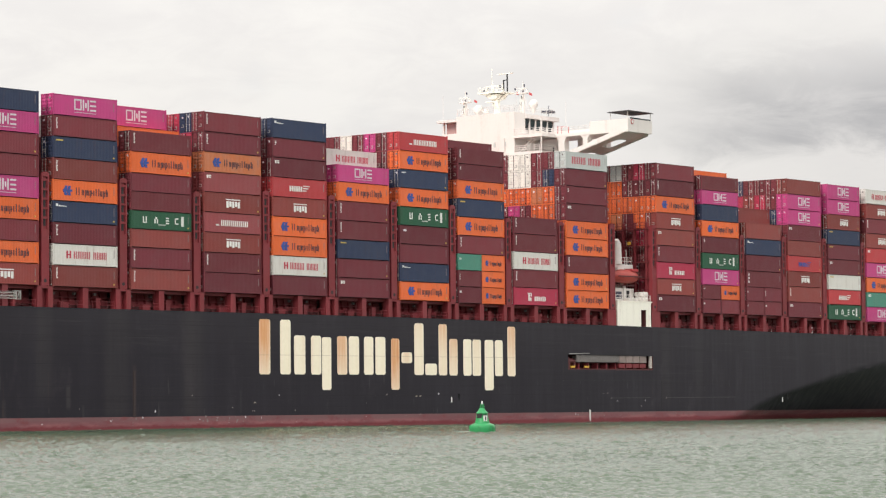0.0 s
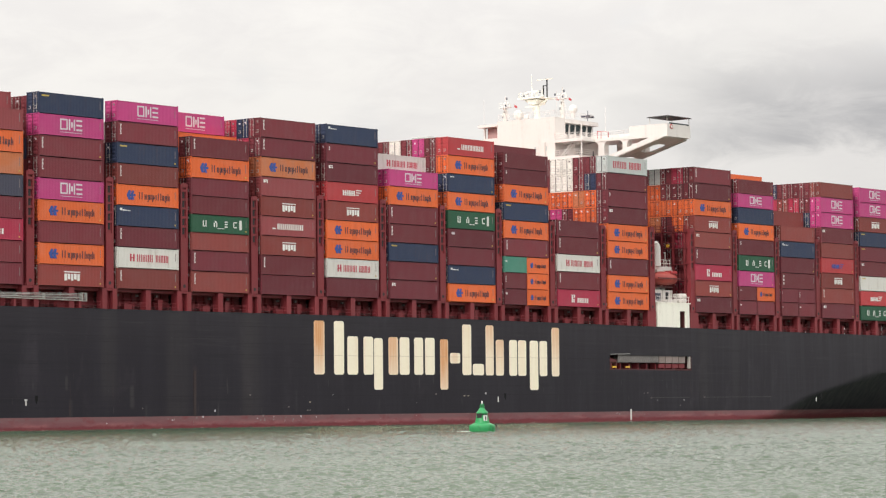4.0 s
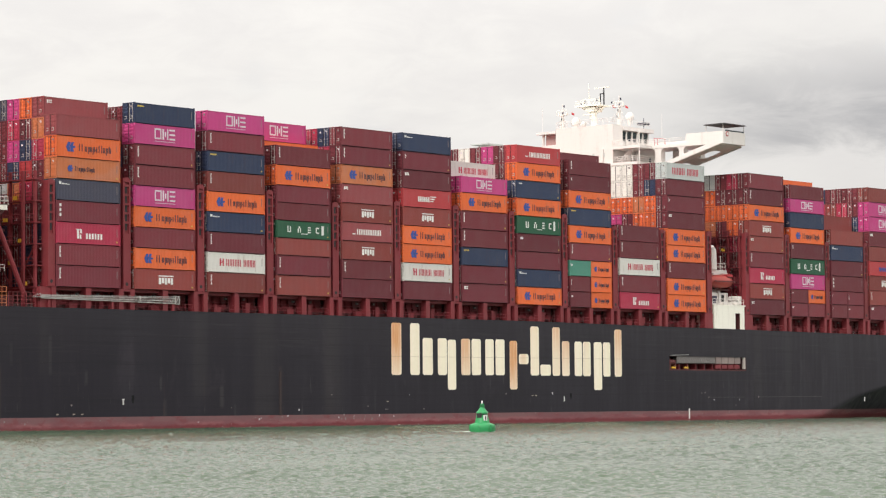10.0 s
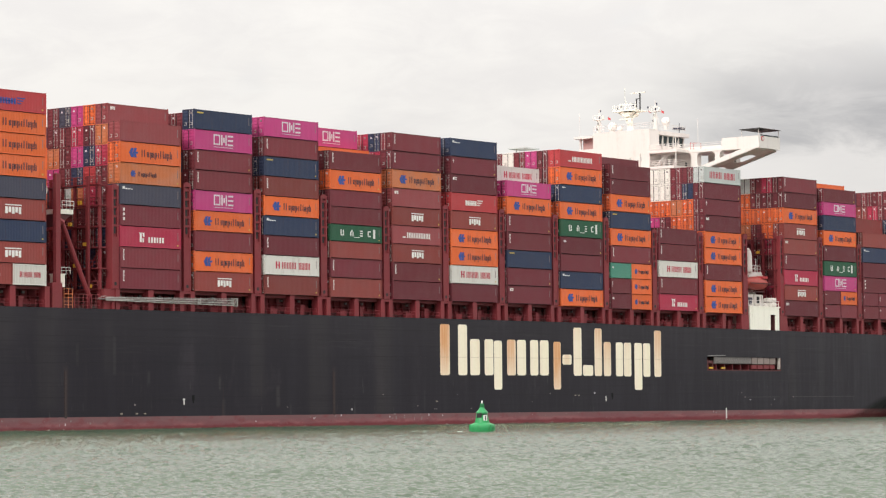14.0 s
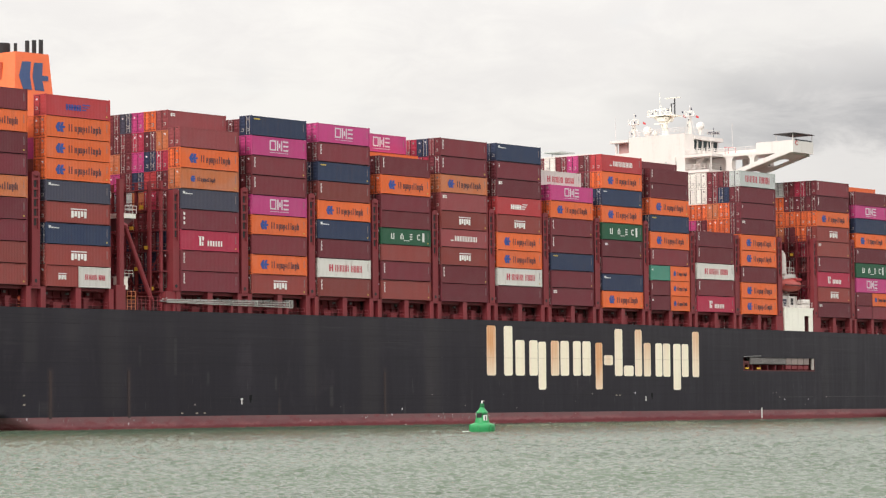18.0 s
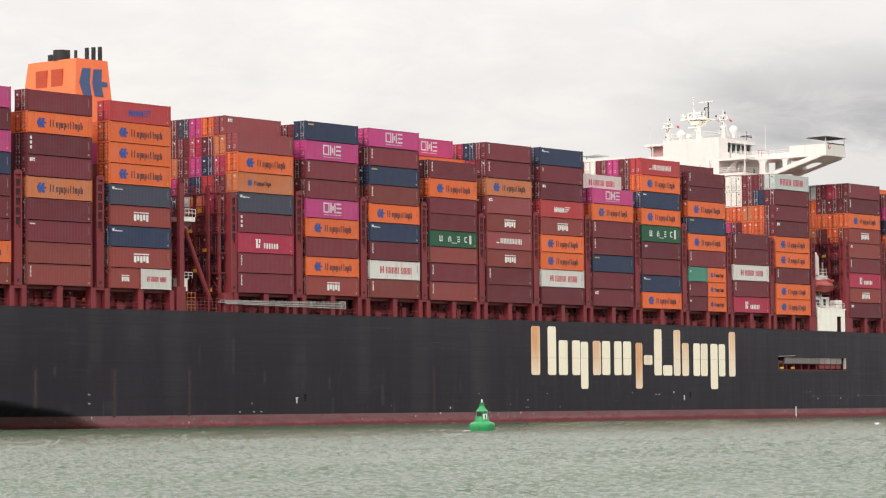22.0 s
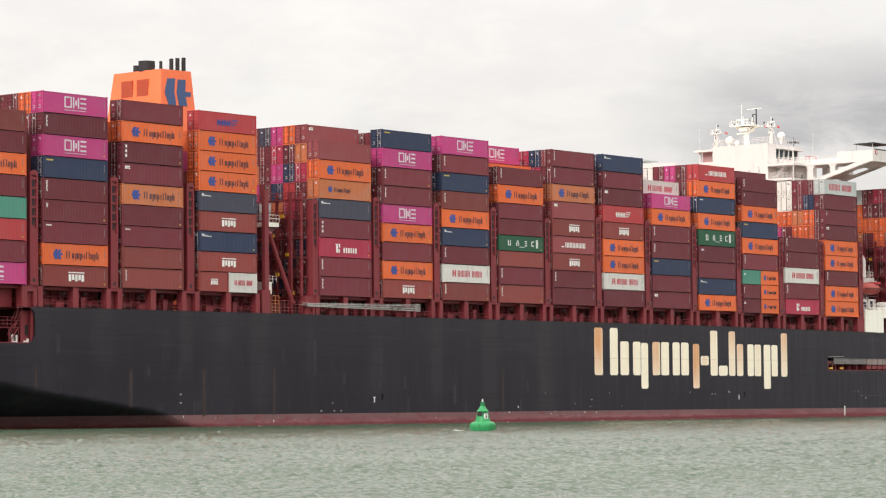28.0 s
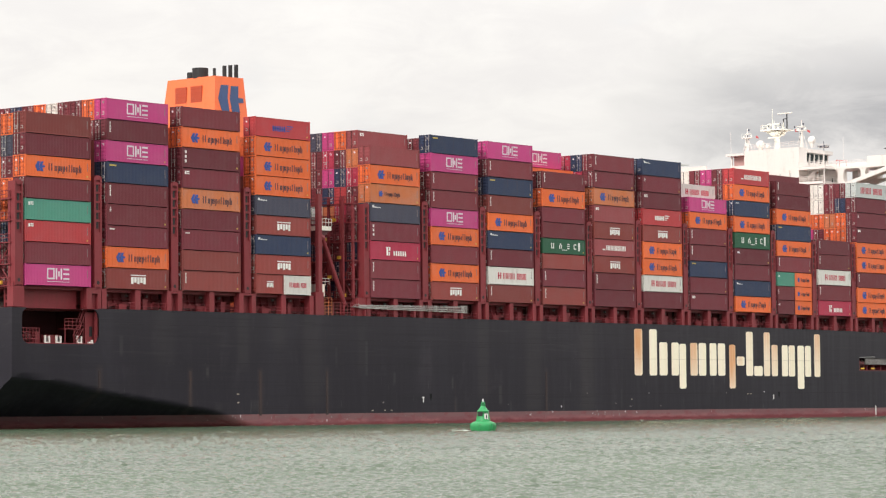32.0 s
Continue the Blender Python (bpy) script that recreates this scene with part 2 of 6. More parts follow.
def letter_paint():
    """Cream block paint, stained orange in soft upright patches."""
    m = bpy.data.materials.new("letter_cream")
    m.use_nodes = True
    n = Nodes(m.node_tree)
    at = n.add("ShaderNodeTexCoord").outputs["Object"]
    run = n.noise(n.scaled(at, (2.6, 1.0, 0.16)), 1.0, 5, 0.6)
    grain = n.noise(at, 1.6, 6, 0.65)
    xyz = n.add("ShaderNodeSeparateXYZ", {0: at})
    # rust has run down from the deck drains over some of the strokes
    stain = 0.0
    for centre, half, amount, foot in ((298.3, 1.9, 0.95, 6.0), (315.6, 1.9, 0.75, 5.0), (328.4, 1.9, 0.95, 3.0), (331.2, 1.2, 0.35, 5.0), (334.2, 1.6, 0.30, 11.0),
                                       (340.4, 1.7, 0.70, 9.5), (343.2, 2.0, 0.62, 7.0), (349.0, 1.2, 0.35, 10.0), (358.4, 1.6, 0.72, 8.0), (308.0, 2.0, 0.15, 9.0)):
        near = n.smooth(n.math("ABSOLUTE", n.math("SUBTRACT", xyz.outputs[0], centre)), half * 0.35, half, 1.0, 0.0)
        stain = n.math("MAXIMUM", stain, n.math("MULTIPLY", near, n.smooth(xyz.outputs[2], foot, foot + 7.5, 0.25 * amount, amount)))
    stain = n.math("MULTIPLY", stain, n.smooth(run, 0.22, 0.62, 0.55, 1.0))
    base = n.mix(n.smooth(grain, 0.42, 0.75, 0.0, 0.35), (0.92, 0.84, 0.67), (0.80, 0.70, 0.51))
    base = n.mix(stain, base, (0.66, 0.29, 0.10))
    seam = n.math("ABSOLUTE", n.math("SUBTRACT", xyz.outputs[2], 10.75))
    base = n.mix(n.smooth(seam, 0.02, 0.07, 0.35, 0.0), base, (0.30, 0.22, 0.16))
    b = n.add("ShaderNodeBsdfPrincipled", {"Base Color": base, "Roughness": 0.5})
    n.add("ShaderNodeOutputMaterial", {"Surface": b.outputs[0]})
    return m


LETTERS = letter_paint()
BOAT = paint("lifeboat_orange", (0.36, 0.058, 0.048), 0.4, grime=0.3)
YELLOW = paint("safety_yellow", (0.62, 0.36, 0.03), 0.5, grime=0.3)
ALU = paint("weathered_aluminium", (0.27, 0.262, 0.255), 0.5, 0.3, grime=0.45, scale=2.0)
BUOY = paint("buoy_green", (0.024, 0.26, 0.085), 0.42, grime=0.55, rust=0.12, scale=1.5)
BUOY_DARK = paint("buoy_black", (0.02, 0.02, 0.02), 0.5)


def glass_dark():
    m = bpy.data.materials.new("dark_window_glass")
    m.use_nodes = True
    n = Nodes(m.node_tree)
    b = n.add("ShaderNodeBsdfPrincipled", {"Base Color": (0.02, 0.03, 0.035, 1), "Roughness": 0.06, "IOR": 1.5})
    n.add("ShaderNodeOutputMaterial", {"Surface": b.outputs[0]})
    return m


GLASS = glass_dark()


def sea_material():
    m = bpy.data.materials.new("green_grey_sea")
    m.use_nodes = True
    n = Nodes(m.node_tree)
    at = n.add("ShaderNodeTexCoord").outputs["Object"]
    big = n.noise(n.scaled(at, (0.03, 0.012, 0.03)), 1.0, 3)
    chop = n.noise(n.scaled(at, (2.6, 3.2, 1.0)), 1.0, 5, 0.65, 0.3)
    rip = n.noise(n.scaled(at, (3.2, 4.6, 3.0)), 1.0, 4, 0.6)
    col = n.mix(n.smooth(big, 0.35, 0.65), (0.054, 0.080, 0.050), (0.071, 0.101, 0.065))
    h = n.math("ADD", chop, n.math("MULTIPLY", rip, 0.28))
    bump = n.add("ShaderNodeBump", {"Height": h, "Strength": 0.42, "Distance": 0.16})
    b = n.add("ShaderNodeBsdfPrincipled", {"Base Color": col, "Roughness": 0.18, "IOR": 1.33, "Normal": bump.outputs[0]})
    n.add("ShaderNodeOutputMaterial", {"Surface": b.outputs[0]})
    return m


SEA = sea_material()


# ---- mesh helpers ----
BOX_FACES = ((0, 3, 2, 1), (4, 5, 6, 7), (0, 1, 5, 4), (1, 2, 6, 5), (2, 3, 7, 6), (3, 0, 4, 7))


class Shape:
    """Collects boxes, bars and prisms into one mesh."""
    def __init__(self):
        self.v, self.f = [], []

    def raw(self, verts, faces):
        k = len(self.v)
        self.v += [tuple(p) for p in verts]
        self.f += [tuple(i + k for i in f) for f in faces]
        return self

    def box(self, x0, x1, y0, y1, z0, z1, m=None):
        p = [Vector(q) for q in ((x0, y0, z0), (x1, y0, z0), (x1, y1, z0), (x0, y1, z0), (x0, y0, z1), (x1, y0, z1), (x1, y1, z1), (x0, y1, z1))]
        return self.raw([m @ q for q in p] if m else p, BOX_FACES)

    def bar(self, a, b, r, n=6, r2=None):
        a, b = Vector(a), Vector(b)
        q = (b - a).to_track_quat("Z", "Y").to_matrix()
        ring = [q @ Vector((math.cos(i * math.tau / n), math.sin(i * math.tau / n), 0)) for i in range(n)]
        r2 = r if r2 is None else r2
        return self.raw([a + d * r for d in ring] + [b + d * r2 for d in ring],
                        [(i, (i + 1) % n, n + (i + 1) % n, n + i) for i in range(n)] + [tuple(range(n))[::-1], tuple(range(n, 2 * n))])

    def prism(self, outline, y0, y1):
        """outline: (x, z) points, counter-clockwise seen from -y."""
        n = len(outline)
        return self.raw([(x, y0, z) for x, z in outline] + [(x, y1, z) for x, z in outline],
                        [tuple(range(n)), tuple(range(n, 2 * n))[::-1]] + [(i, n + i, n + (i + 1) % n, (i + 1) % n) for i in range(n)])

    def lathe(self, profile, n=24, at=(0, 0, 0)):
        """profile: (radius, z) from the bottom up."""
        k = len(profile)
        vs = [(at[0] + r * math.cos(j * math.tau / n), at[1] + r * math.sin(j * math.tau / n), at[2] + z) for r, z in profile for j in range(n)]
        fs = [(i * n + j, i * n + (j + 1) % n, (i + 1) * n + (j + 1) % n, (i + 1) * n + j) for i in range(k - 1) for j in range(n)]
        return self.raw(vs, fs + [tuple(range(n))[::-1], tuple(range((k - 1) * n, k * n))])

    def mesh(self, name, material, smooth=False):
        me = bpy.data.meshes.new(name)
        me.from_pydata(self.v, [], self.f)
        me.materials.append(material)
        if smooth:
            me.shade_smooth()
            me.set_sharp_from_angle(angle=radians(35))
        me.update()
        return me


def part(name, shape, material, parent, label="", smooth=False):
    ob = new(name, shape if isinstance(shape, bpy.types.Mesh) else shape.mesh(name, material, smooth))
    ob.parent = parent
    if label:
        ob["label"] = label
    return ob


def thing(name, at, label, category, group="", kind=""):
    """An Empty at a thing's base, that sails with the ship: at is its pose in the ship's frame."""
    ob = tagged(new(name), label, category, group, kind)
    ob.empty_display_size = 0.3
    ob.matrix_basis = ship_pose(0) @ TRIM @ at
    SAILING.append((ob, at))
    return ob


def drop(x):
    """A slight fall of the deck towards the bow, shaped to fit the camera's view."""
    return 0.0 if x < 330 else -0.0068 * (x - 330)


# ---- water ----
def build_sea():
    """One sheet to the horizon: fine in the stretch of water before the ship, coarse elsewhere."""
    az = np.concatenate([np.linspace(-180, -13.8, 34)[:-1], np.arange(-13.8, 13.801, 0.033), np.linspace(13.8, 180, 34)[1:-1]])
    r = [0.5, 10, 30, 55, 65, 74]
    while r[-1] < 4700:
        d = r[-1]
        r.append(d + (0.12 if d < 110 else 0.12 + (d - 110) * 0.003 if d < 420 else d * 0.015))
    r = np.array(r)
    a = np.radians(az)
    R, A = np.meshgrid(r, a, indexing="ij")
    X, Y = R * np.sin(A), R * np.cos(A)
    rng = np.random.RandomState(4)
    Z = np.zeros_like(X)
    # short ripples nearby, longer and steeper with distance, shaped to fit the camera's view
    out = np.clip((R - 80) / 110, 0.0, 1.0)
    for i in range(100):
        if i < 60:
            length, steep = 0.24 * (0.62 / 0.24) ** rng.rand(), 0.0100
        else:
            length, steep = 0.50 * (1.5 / 0.50) ** rng.rand(), 0.0030 + 0.0080 * out
        th = radians(86) + rng.randn() * 0.55
        k = math.tau / length
        ph = k * (X * math.cos(th) + Y * math.sin(th)) + rng.rand() * math.tau
        Z += steep * length * (np.sin(ph) + 0.35 * np.sin(2 * ph + 1.2))
    fade = np.clip((R - 30) / 40, 0, 1) * np.clip((900 - R) / 450, 0, 1) * np.clip((13.8 - np.abs(np.degrees(A))) / 0.8, 0, 1)
    gust = 0.95 + 0.10 * np.sin(X * 0.11 + Y * 0.035 + 1.0) * np.sin(Y * 0.09 - X * 0.03) + 0.12 * np.sin(X * 0.31 - Y * 0.14 + 2.0)
    Z *= fade * gust
    n, m = len(r), len(a)
    idx = np.arange(n * m).reshape(n, m)
    i0, i1 = idx[:-1, :], idx[1:, :]
    f = np.stack([i0, np.roll(i0, -1, 1), np.roll(i1, -1, 1), i1], -1).reshape(-1, 4)[:, ::-1]
    me = bpy.data.meshes.new("water")
    me.from_pydata(np.stack([X, Y, Z], -1).reshape(-1, 3).tolist(), [], f.tolist())
    me.materials.append(SEA)
    me.shade_smooth()
    return tagged(new("water", me), "choppy grey-green estuary water under an overcast sky", "water", kind="structure")


water = build_sea()

# ---- the ship ----
ship = thing("container_ship", pose(0, 0, 0), "fully loaded black-hulled container ship with red deck structure", "container ship")
STERN, BOW, DECK_Z, BAND = 152.0, 552.0, 16.82, 1.75
MOOR = (153.8, 168.1, 11.95, DECK_Z)      # opening in the side for the mooring deck
LADDER = (374.1, 399.3, 9.0, 11.6)     # recess of the accommodation ladder


def knuckle(x):
    """Height under which the side bends inboard: at the stern and towards the bow."""
    if x < 300:
        return float(np.interp(x, [152, 160, 168.5, 179.5, 191, 204], [7.6, 7.0, 5.6, 4.1, 2.4, -1.0]))
    return float(np.interp(x, [405, 426, 433, 439, 446, 460, 481, 500, 552], [-1.0, 0.6, 2.6, 4.2, 5.5, 8.0, 11.2, 13.5, 16.0]))


def inset(x, z):
    """How far inboard of the ship's side the hull's skin lies."""
    y = 0.0 if x < 500 else 29.3 * min(1.0, ((x - 500) / 52) ** 2.2)
    d = knuckle(x) - z
    if d > 0:
        k = 1.25 if x < 300 else 0.75 * min(1, (x - 400) / 60 + 0.25)
        y += k * d ** 1.05 * min(1.0, d / 0.8)
    return min(y, BEAM / 2 - 0.01)


def hull_skin(z_levels, far, holes=()):
    xs = sorted(set([STERN, 153.8, 168.1, 374.1, 399.3, BOW] + [float(q) for q in range(155, 168)] + [float(q) for q in range(169, 212)] + [float(q) for q in range(214, 402, 4)] + [float(q) for q in range(404, 552, 2)]))
    s = Shape()
    vs, fs = [], []
    for x in xs:
        for z in z_levels:
            y = inset(x, z)
            vs.append((x, BEAM - y if far else y, z + drop(x) * max(0.0, z) / 17 - 0.0018 * (x - 300) * max(0.0, 1 - abs(z - BAND) / 3)))
    m = len(z_levels)
    for i in range(len(xs) - 1):
        for j in range(m - 1):
            cx, cz = (xs[i] + xs[i + 1]) / 2, (z_levels[j] + z_levels[j + 1]) / 2
            if not far and any(a < cx < b and c < cz < d for a, b, c, d in holes):
                continue
            q = (i * m + j, (i + 1) * m + j, (i + 1) * m + j + 1, i * m + j + 1)
            fs.append(q[::-1] if far else q)
    return s.raw(vs, fs)


UPPER = [BAND, 2.0, 2.3, 2.6, 3.0, 3.3, 3.6, 4.0, 4.3, 4.6, 5, 5.3, 5.6, 6.0, 6.3, 6.6, 7.0, 7.4, 8.2, 9.0, 10, 10.8, 11.6, 11.95, 13.2, 14.2, 15.2, 16.5, DECK_Z]
LOWER = [-3.0, -1.5, -0.5, 0.0, 0.4, 0.8, 1.2, BAND]
for far in (False, True):
    part("hull_side", hull_skin(UPPER, far, (MOOR, LADDER)), HULL, ship, "black painted hull side with faded vertical streaks", smooth=True)
    part("boot_top", hull_skin(LOWER, far), BOOT, ship, "worn red antifouling band at the waterline", smooth=True)
tr = Shape()
for zs in (UPPER, LOWER):
    for a, b in zip(zs[:-1], zs[1:]):
        ya, yb = inset(STERN, a), inset(STERN, b)
        tr.raw([(STERN, ya, a), (STERN, BEAM - ya, a), (STERN, BEAM - yb, b), (STERN, yb, b)], [(3, 2, 1, 0)])
part("transom", tr, HULL, ship)
dk = Shape()
xs = [STERN + 0.02] + list(range(160, 552, 8)) + [551.5]
for a, b in zip(xs[:-1], xs[1:]):
    ya, yb = inset(a, 17) + 0.05, inset(b, 17) + 0.05
    za, zb = DECK_Z - 0.06 + drop(a), DECK_Z - 0.06 + drop(b)
    dk.raw([(a, ya, za), (b, yb, zb), (b, BEAM - yb, zb), (a, BEAM - ya, za)], [(0, 1, 2, 3)])
part("main_deck", dk, DECK, ship)
lip = Shape()
for a, b in zip(xs[:-1], xs[1:]):
    if 168.1 < b < 505:
        a = max(a, 168.1)
        lip.raw([(x, y, DECK_Z + drop(x) + z) for z in (0.004, 0.12) for x, y in ((a, -0.03), (b, -0.03), (b, 0.22), (a, 0.22))], BOX_FACES)
part("gunwale_bar", lip, HULL, ship)
# thin weld seams along the shell plating
SEAM = paint("weld_seam", (0.0115, 0.0095, 0.013), 0.6)
for z, a0, a1 in ((4.6, 206, 370), (9.4, 172, 232), (10.7, 276, 370), (13.1, 206, 278), (14.8, 172, 208)):
    s = Shape()
    for a in range(a0, a1, 12):
        s.box(a, min(a + 11.96, a1), -0.014, 0.01, z, z + 0.06)
    part("plate_seam", s, SEAM, ship, "dark weld seam along the plating")

# rust-streaked rubbing bars and small marks on the shell
STRIP = paint("rusty_strip", (0.036, 0.024, 0.025), 0.6, grime=0.4, rust=0.14, scale=0.8)
for x in (168.0, 185.9, 200.7, 215.6, 271.2):
    part("rubbing_strip", Shape().box(x, x + 0.45, -0.05, 0.02, max(BAND, knuckle(x) + 0.25), 8.3), STRIP, ship, "rusty vertical rubbing strip")
for x, z in ((238.75, 4.2), (342.4, 4.2), (442.0, 3.7)):
    part("draught_mark", Shape().box(x, x + 0.22, -0.03, 0.02, z - 0.75, z + 0.1) if x > 300 else Shape().box(x, x + 0.2, -0.03, 0.02, z - 0.7, z + 0.05).box(x - 0.15, x + 0.36, -0.03, 0.02, z, z + 0.16), MARK["white"], ship, "small white hull mark")
    part("hull_port", Shape().box(x + 1.75, x + 2.25, -0.03, 0.02, z - 0.1, z + 0.65).box(x + 1.9, x + 2.1, -0.03, 0.02, z - 0.45, z - 0.1), HOLE_BLACK, ship, "small drain opening painted black to stand for its unlit inside, with a stain below")
part("load_mark", Shape().box(380.1, 380.45, -0.03, 0.02, 0.1, 2.0), MARK["white"], ship, "white vertical load mark")
random.seed(11)
for middle in (266.8, 271.8, 284.5, 287.0, 291.5, 293.0, 377.0, 196.0, 204.0, 215.5):
    for _ in range(4):
        x, z = middle + random.uniform(-1.2, 1.2), random.uniform(0.6, 1.6)
        part("scuff", Shape().box(x, x + random.uniform(0.06, 0.3), -0.02, 0.02, z, z + random.uniform(0.06, 0.35)), MARK["silver" if _ == 0 else "grey"], ship)
for _ in range(26):
    x = random.uniform(206, 404)
    z = random.choice((2.4, 2.9, 3.4, 0.9, 1.3, 4.7))
    part("scuff", Shape().box(x, x + random.uniform(0.06, 0.3), -0.02, 0.02, z, z + random.uniform(0.06, 0.3)), MARK["silver" if _ % 3 == 0 else "grey"], ship)
CREAM_MARK = paint("cream_mark", (0.34, 0.29, 0.24), 0.6, grime=0.4)
LINE = paint("faded_line", (0.075, 0.069, 0.070), 0.6, grime=0.5, streak=1.0)
for x0, x1 in ((386.6, 398.6), (403.4, 426.0)):
    part("guide_line", Shape().box(x0, x1, -0.035, 0.02, 3.92, 3.99), LINE, ship, "long thin faded horizontal line")
    part("line_end", Shape().box(x0 - 0.12, x0 + 0.12, -0.045, 0.02, 3.84, 4.07), MARK["grey"], ship)
for x, z in ((333.4, 4.4), (334.4, 4.4), (226.2, 2.2), (229.2, 2.2), (230.8, 2.2), (195.9, 4.85), (195.95, 3.6), (296.0, 3.6)):
    part("welded_mark", Shape().box(x, x + 0.42, -0.03, 0.02, z, z + 0.17), CREAM_MARK, ship)
part("shell_door", Shape().box(372.5, 402.0, -0.02, 0.02, 7.0, 7.06).box(401.9, 402.0, -0.02, 0.02, BAND, 7.0), SOOT_HOLE, ship, "outline of a shell door")

# the big name on the side, as plain blocks: (start, end, bottom, top) of each upright
CAP, XH, BASE, DESC = 16.05, 13.75, 7.85, 5.5
NAME_BLOCKS = [
    [(297.2, 299.6, BASE, CAP), (301.8, 304.1, BASE, CAP)], [(304.9, 307.4, BASE, XH), (308.7, 311.0, BASE, XH)],
    [(311.2, 313.3, DESC, XH - 0.2), (314.7, 317.0, BASE, XH)], [(317.4, 319.8, BASE, XH), (321.0, 323.2, BASE, XH)],
    [(323.7, 326.1, BASE, XH), (327.5, 329.5, DESC, XH - 0.2)], [(330.0, 332.6, 9.7, 11.4)],
    [(333.2, 335.5, BASE, CAP), (335.9, 338.8, BASE, 9.7)], [(339.3, 341.4, BASE, CAP)],
    [(342.0, 344.1, BASE, XH), (345.6, 347.7, BASE, XH)], [(348.0, 350.2, BASE, XH), (351.2, 353.5, DESC, XH)],
    [(353.9, 356.0, BASE, XH), (357.3, 359.4, BASE, CAP)]]
for blocks in NAME_BLOCKS:
    for a, b, z0, z1 in blocks:
        s = Shape()
        c = 0.28
        d = drop(a)
        s.prism([(a, z0 + c + d), (a + c, z0 + d), (b - c, z0 + d), (b, z0 + c + d), (b, z1 - c + d), (b - c, z1 + d), (a + c, z1 + d), (a, z1 - c + d)], -0.035, 0.01)
        part("name_block", s, LETTERS, ship, "cream block of the ship's name with rust stains")

# mooring deck inside the stern opening
x0, x1, z0, z1 = MOOR
# recess walls in the darkened red, shade painted into their colour
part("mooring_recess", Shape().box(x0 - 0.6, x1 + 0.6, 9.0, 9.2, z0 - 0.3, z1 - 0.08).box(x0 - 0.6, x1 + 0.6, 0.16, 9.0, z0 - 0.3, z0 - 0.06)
     .box(x0 - 0.6, x0 - 0.4, 0.16, 9.0, z0 - 0.06, z1 - 0.08).box(x1 + 0.4, x1 + 0.6, 0.16, 9.0, z0 - 0.06, z1 - 0.08), DARK_SHADED, ship)
for cx, sx in ((x0, 1), (x1, -1)):
    for cz, sz in ((z0, 1), (z1, -1)):
        r = 1.25
        arc = [(cx + sx * r * (1 - math.sin(q * math.pi / 12)), cz + sz * r * (1 - math.cos(q * math.pi / 12))) for q in range(7)]
        pts = [(cx, cz)] + arc
        part("opening_corner", Shape().prism(pts if sx * sz < 0 else pts[::-1], -0.004, 0.28), HULL, ship)
part("opening_rim", Shape().box(x0, x1, 0.3, 0.55, z0 - 0.05, z0 + 0.13), DECK, ship)
part("opening_rim", Shape().box(x1 - 0.35, x1 + 0.02, 0.3, 0.6, z0 + 0.13, z1 - 0.1), DECK, ship)
part("mooring_bulkhead", Shape().box(x1 - 1.7, x1 + 0.35, 1.0, 1.14, z0, z1 - 0.4), DECK, ship)
part("bulkhead_door", Shape().box(x1 - 0.95, x1 - 0.38, 0.96, 1.0, z0 + 1.1, z0 + 2.5), SOOT_HOLE, ship)
for x in (158.6, 160.7, 164.6):
    b = part("roller_fairlead", Shape().box(x, x + 0.90, 0.6, 0.9, z0 + 0.14, z0 + 0.30).box(x, x + 0.17, 0.6, 0.9, z0 + 0.30, z0 + 1.16).box(x + 0.70, x + 0.90, 0.6, 0.9, z0 + 0.30, z0 + 1.10), SHIP_WHITE, ship, "white mooring fairlead")
    part("fairlead_roller", Shape().bar((x + 0.36, 0.75, z0 + 0.3), (x + 0.36, 0.75, z0 + 0.95), 0.13, 10), SOOT_HOLE, ship)
part("panama_chock", Shape().box(166.75, 167.5, 0.56, 0.86, z0 + 0.13, z0 + 0.36).box(167.3, 167.5, 0.56, 0.86, z0 + 0.36, z0 + 0.62), SHIP_WHITE, ship, "low white chock")
s = Shape()
for z in (0.7, 1.15, 1.6, 2.15):
    s.bar((x0 + 0.2, 1.0, z0 + z), (157.9, 1.0, z0 + z), 0.05)
for k in range(7):
    s.bar((154.4 + k * 0.58, 1.0, z0), (154.4 + k * 0.58, 1.0, z0 + 2.15), 0.05)
part("mooring_rail", s, DECK, ship)
part("mooring_locker", Shape().box(157.6, 158.4, 1.6, 2.4, z0, z0 + 1.6).box(160.0, 162.8, 2.2, 3.0, z0, z0 + 1.3), DECK, ship)
s = Shape().box(162.6, 166.3, 1.15, 2.4, z0 + 2.08, z0 + 2.18)
for q in range(6):
    s.bar((162.7 + q * 0.72, 1.15, z0 + 2.1), (162.7 + q * 0.72, 1.15, z0 + 3.55), 0.05, 5)
for z in (2.6, 3.1, 3.55):
    s.bar((162.7, 1.15, z0 + z), (166.3, 1.15, z0 + z), 0.05, 5)
for x in (162.8, 164.5, 166.2):
    s.bar((x, 1.2, z0), (x, 1.2, z0 + 2.1), 0.07, 5)
part("stair_landing", s, DECK, ship)
s = Shape()
for xa, za, xb, zb in ((164.2, 0.2, 165.6, 2.2), (165.0, 2.2, 166.7, 5.7)):
    steps = int((zb - za) / 0.28)
    for i in range(steps):
        u = (i + 0.5) / steps
        x, z = xa + (xb - xa) * u, z0 + za + (zb - za) * u
        s.box(x - 0.13, x + 0.13, 0.55, 1.0, z, z + 0.05)
    for y in (0.55, 1.0):
        s.bar((xa, y, z0 + za), (xb, y, z0 + zb), 0.06).bar((xa - 0.15, y, z0 + za + 0.9), (xb - 0.15, y, z0 + zb + 0.9), 0.045)
part("inclined_ladder", s, DECK, ship)
s = Shape()
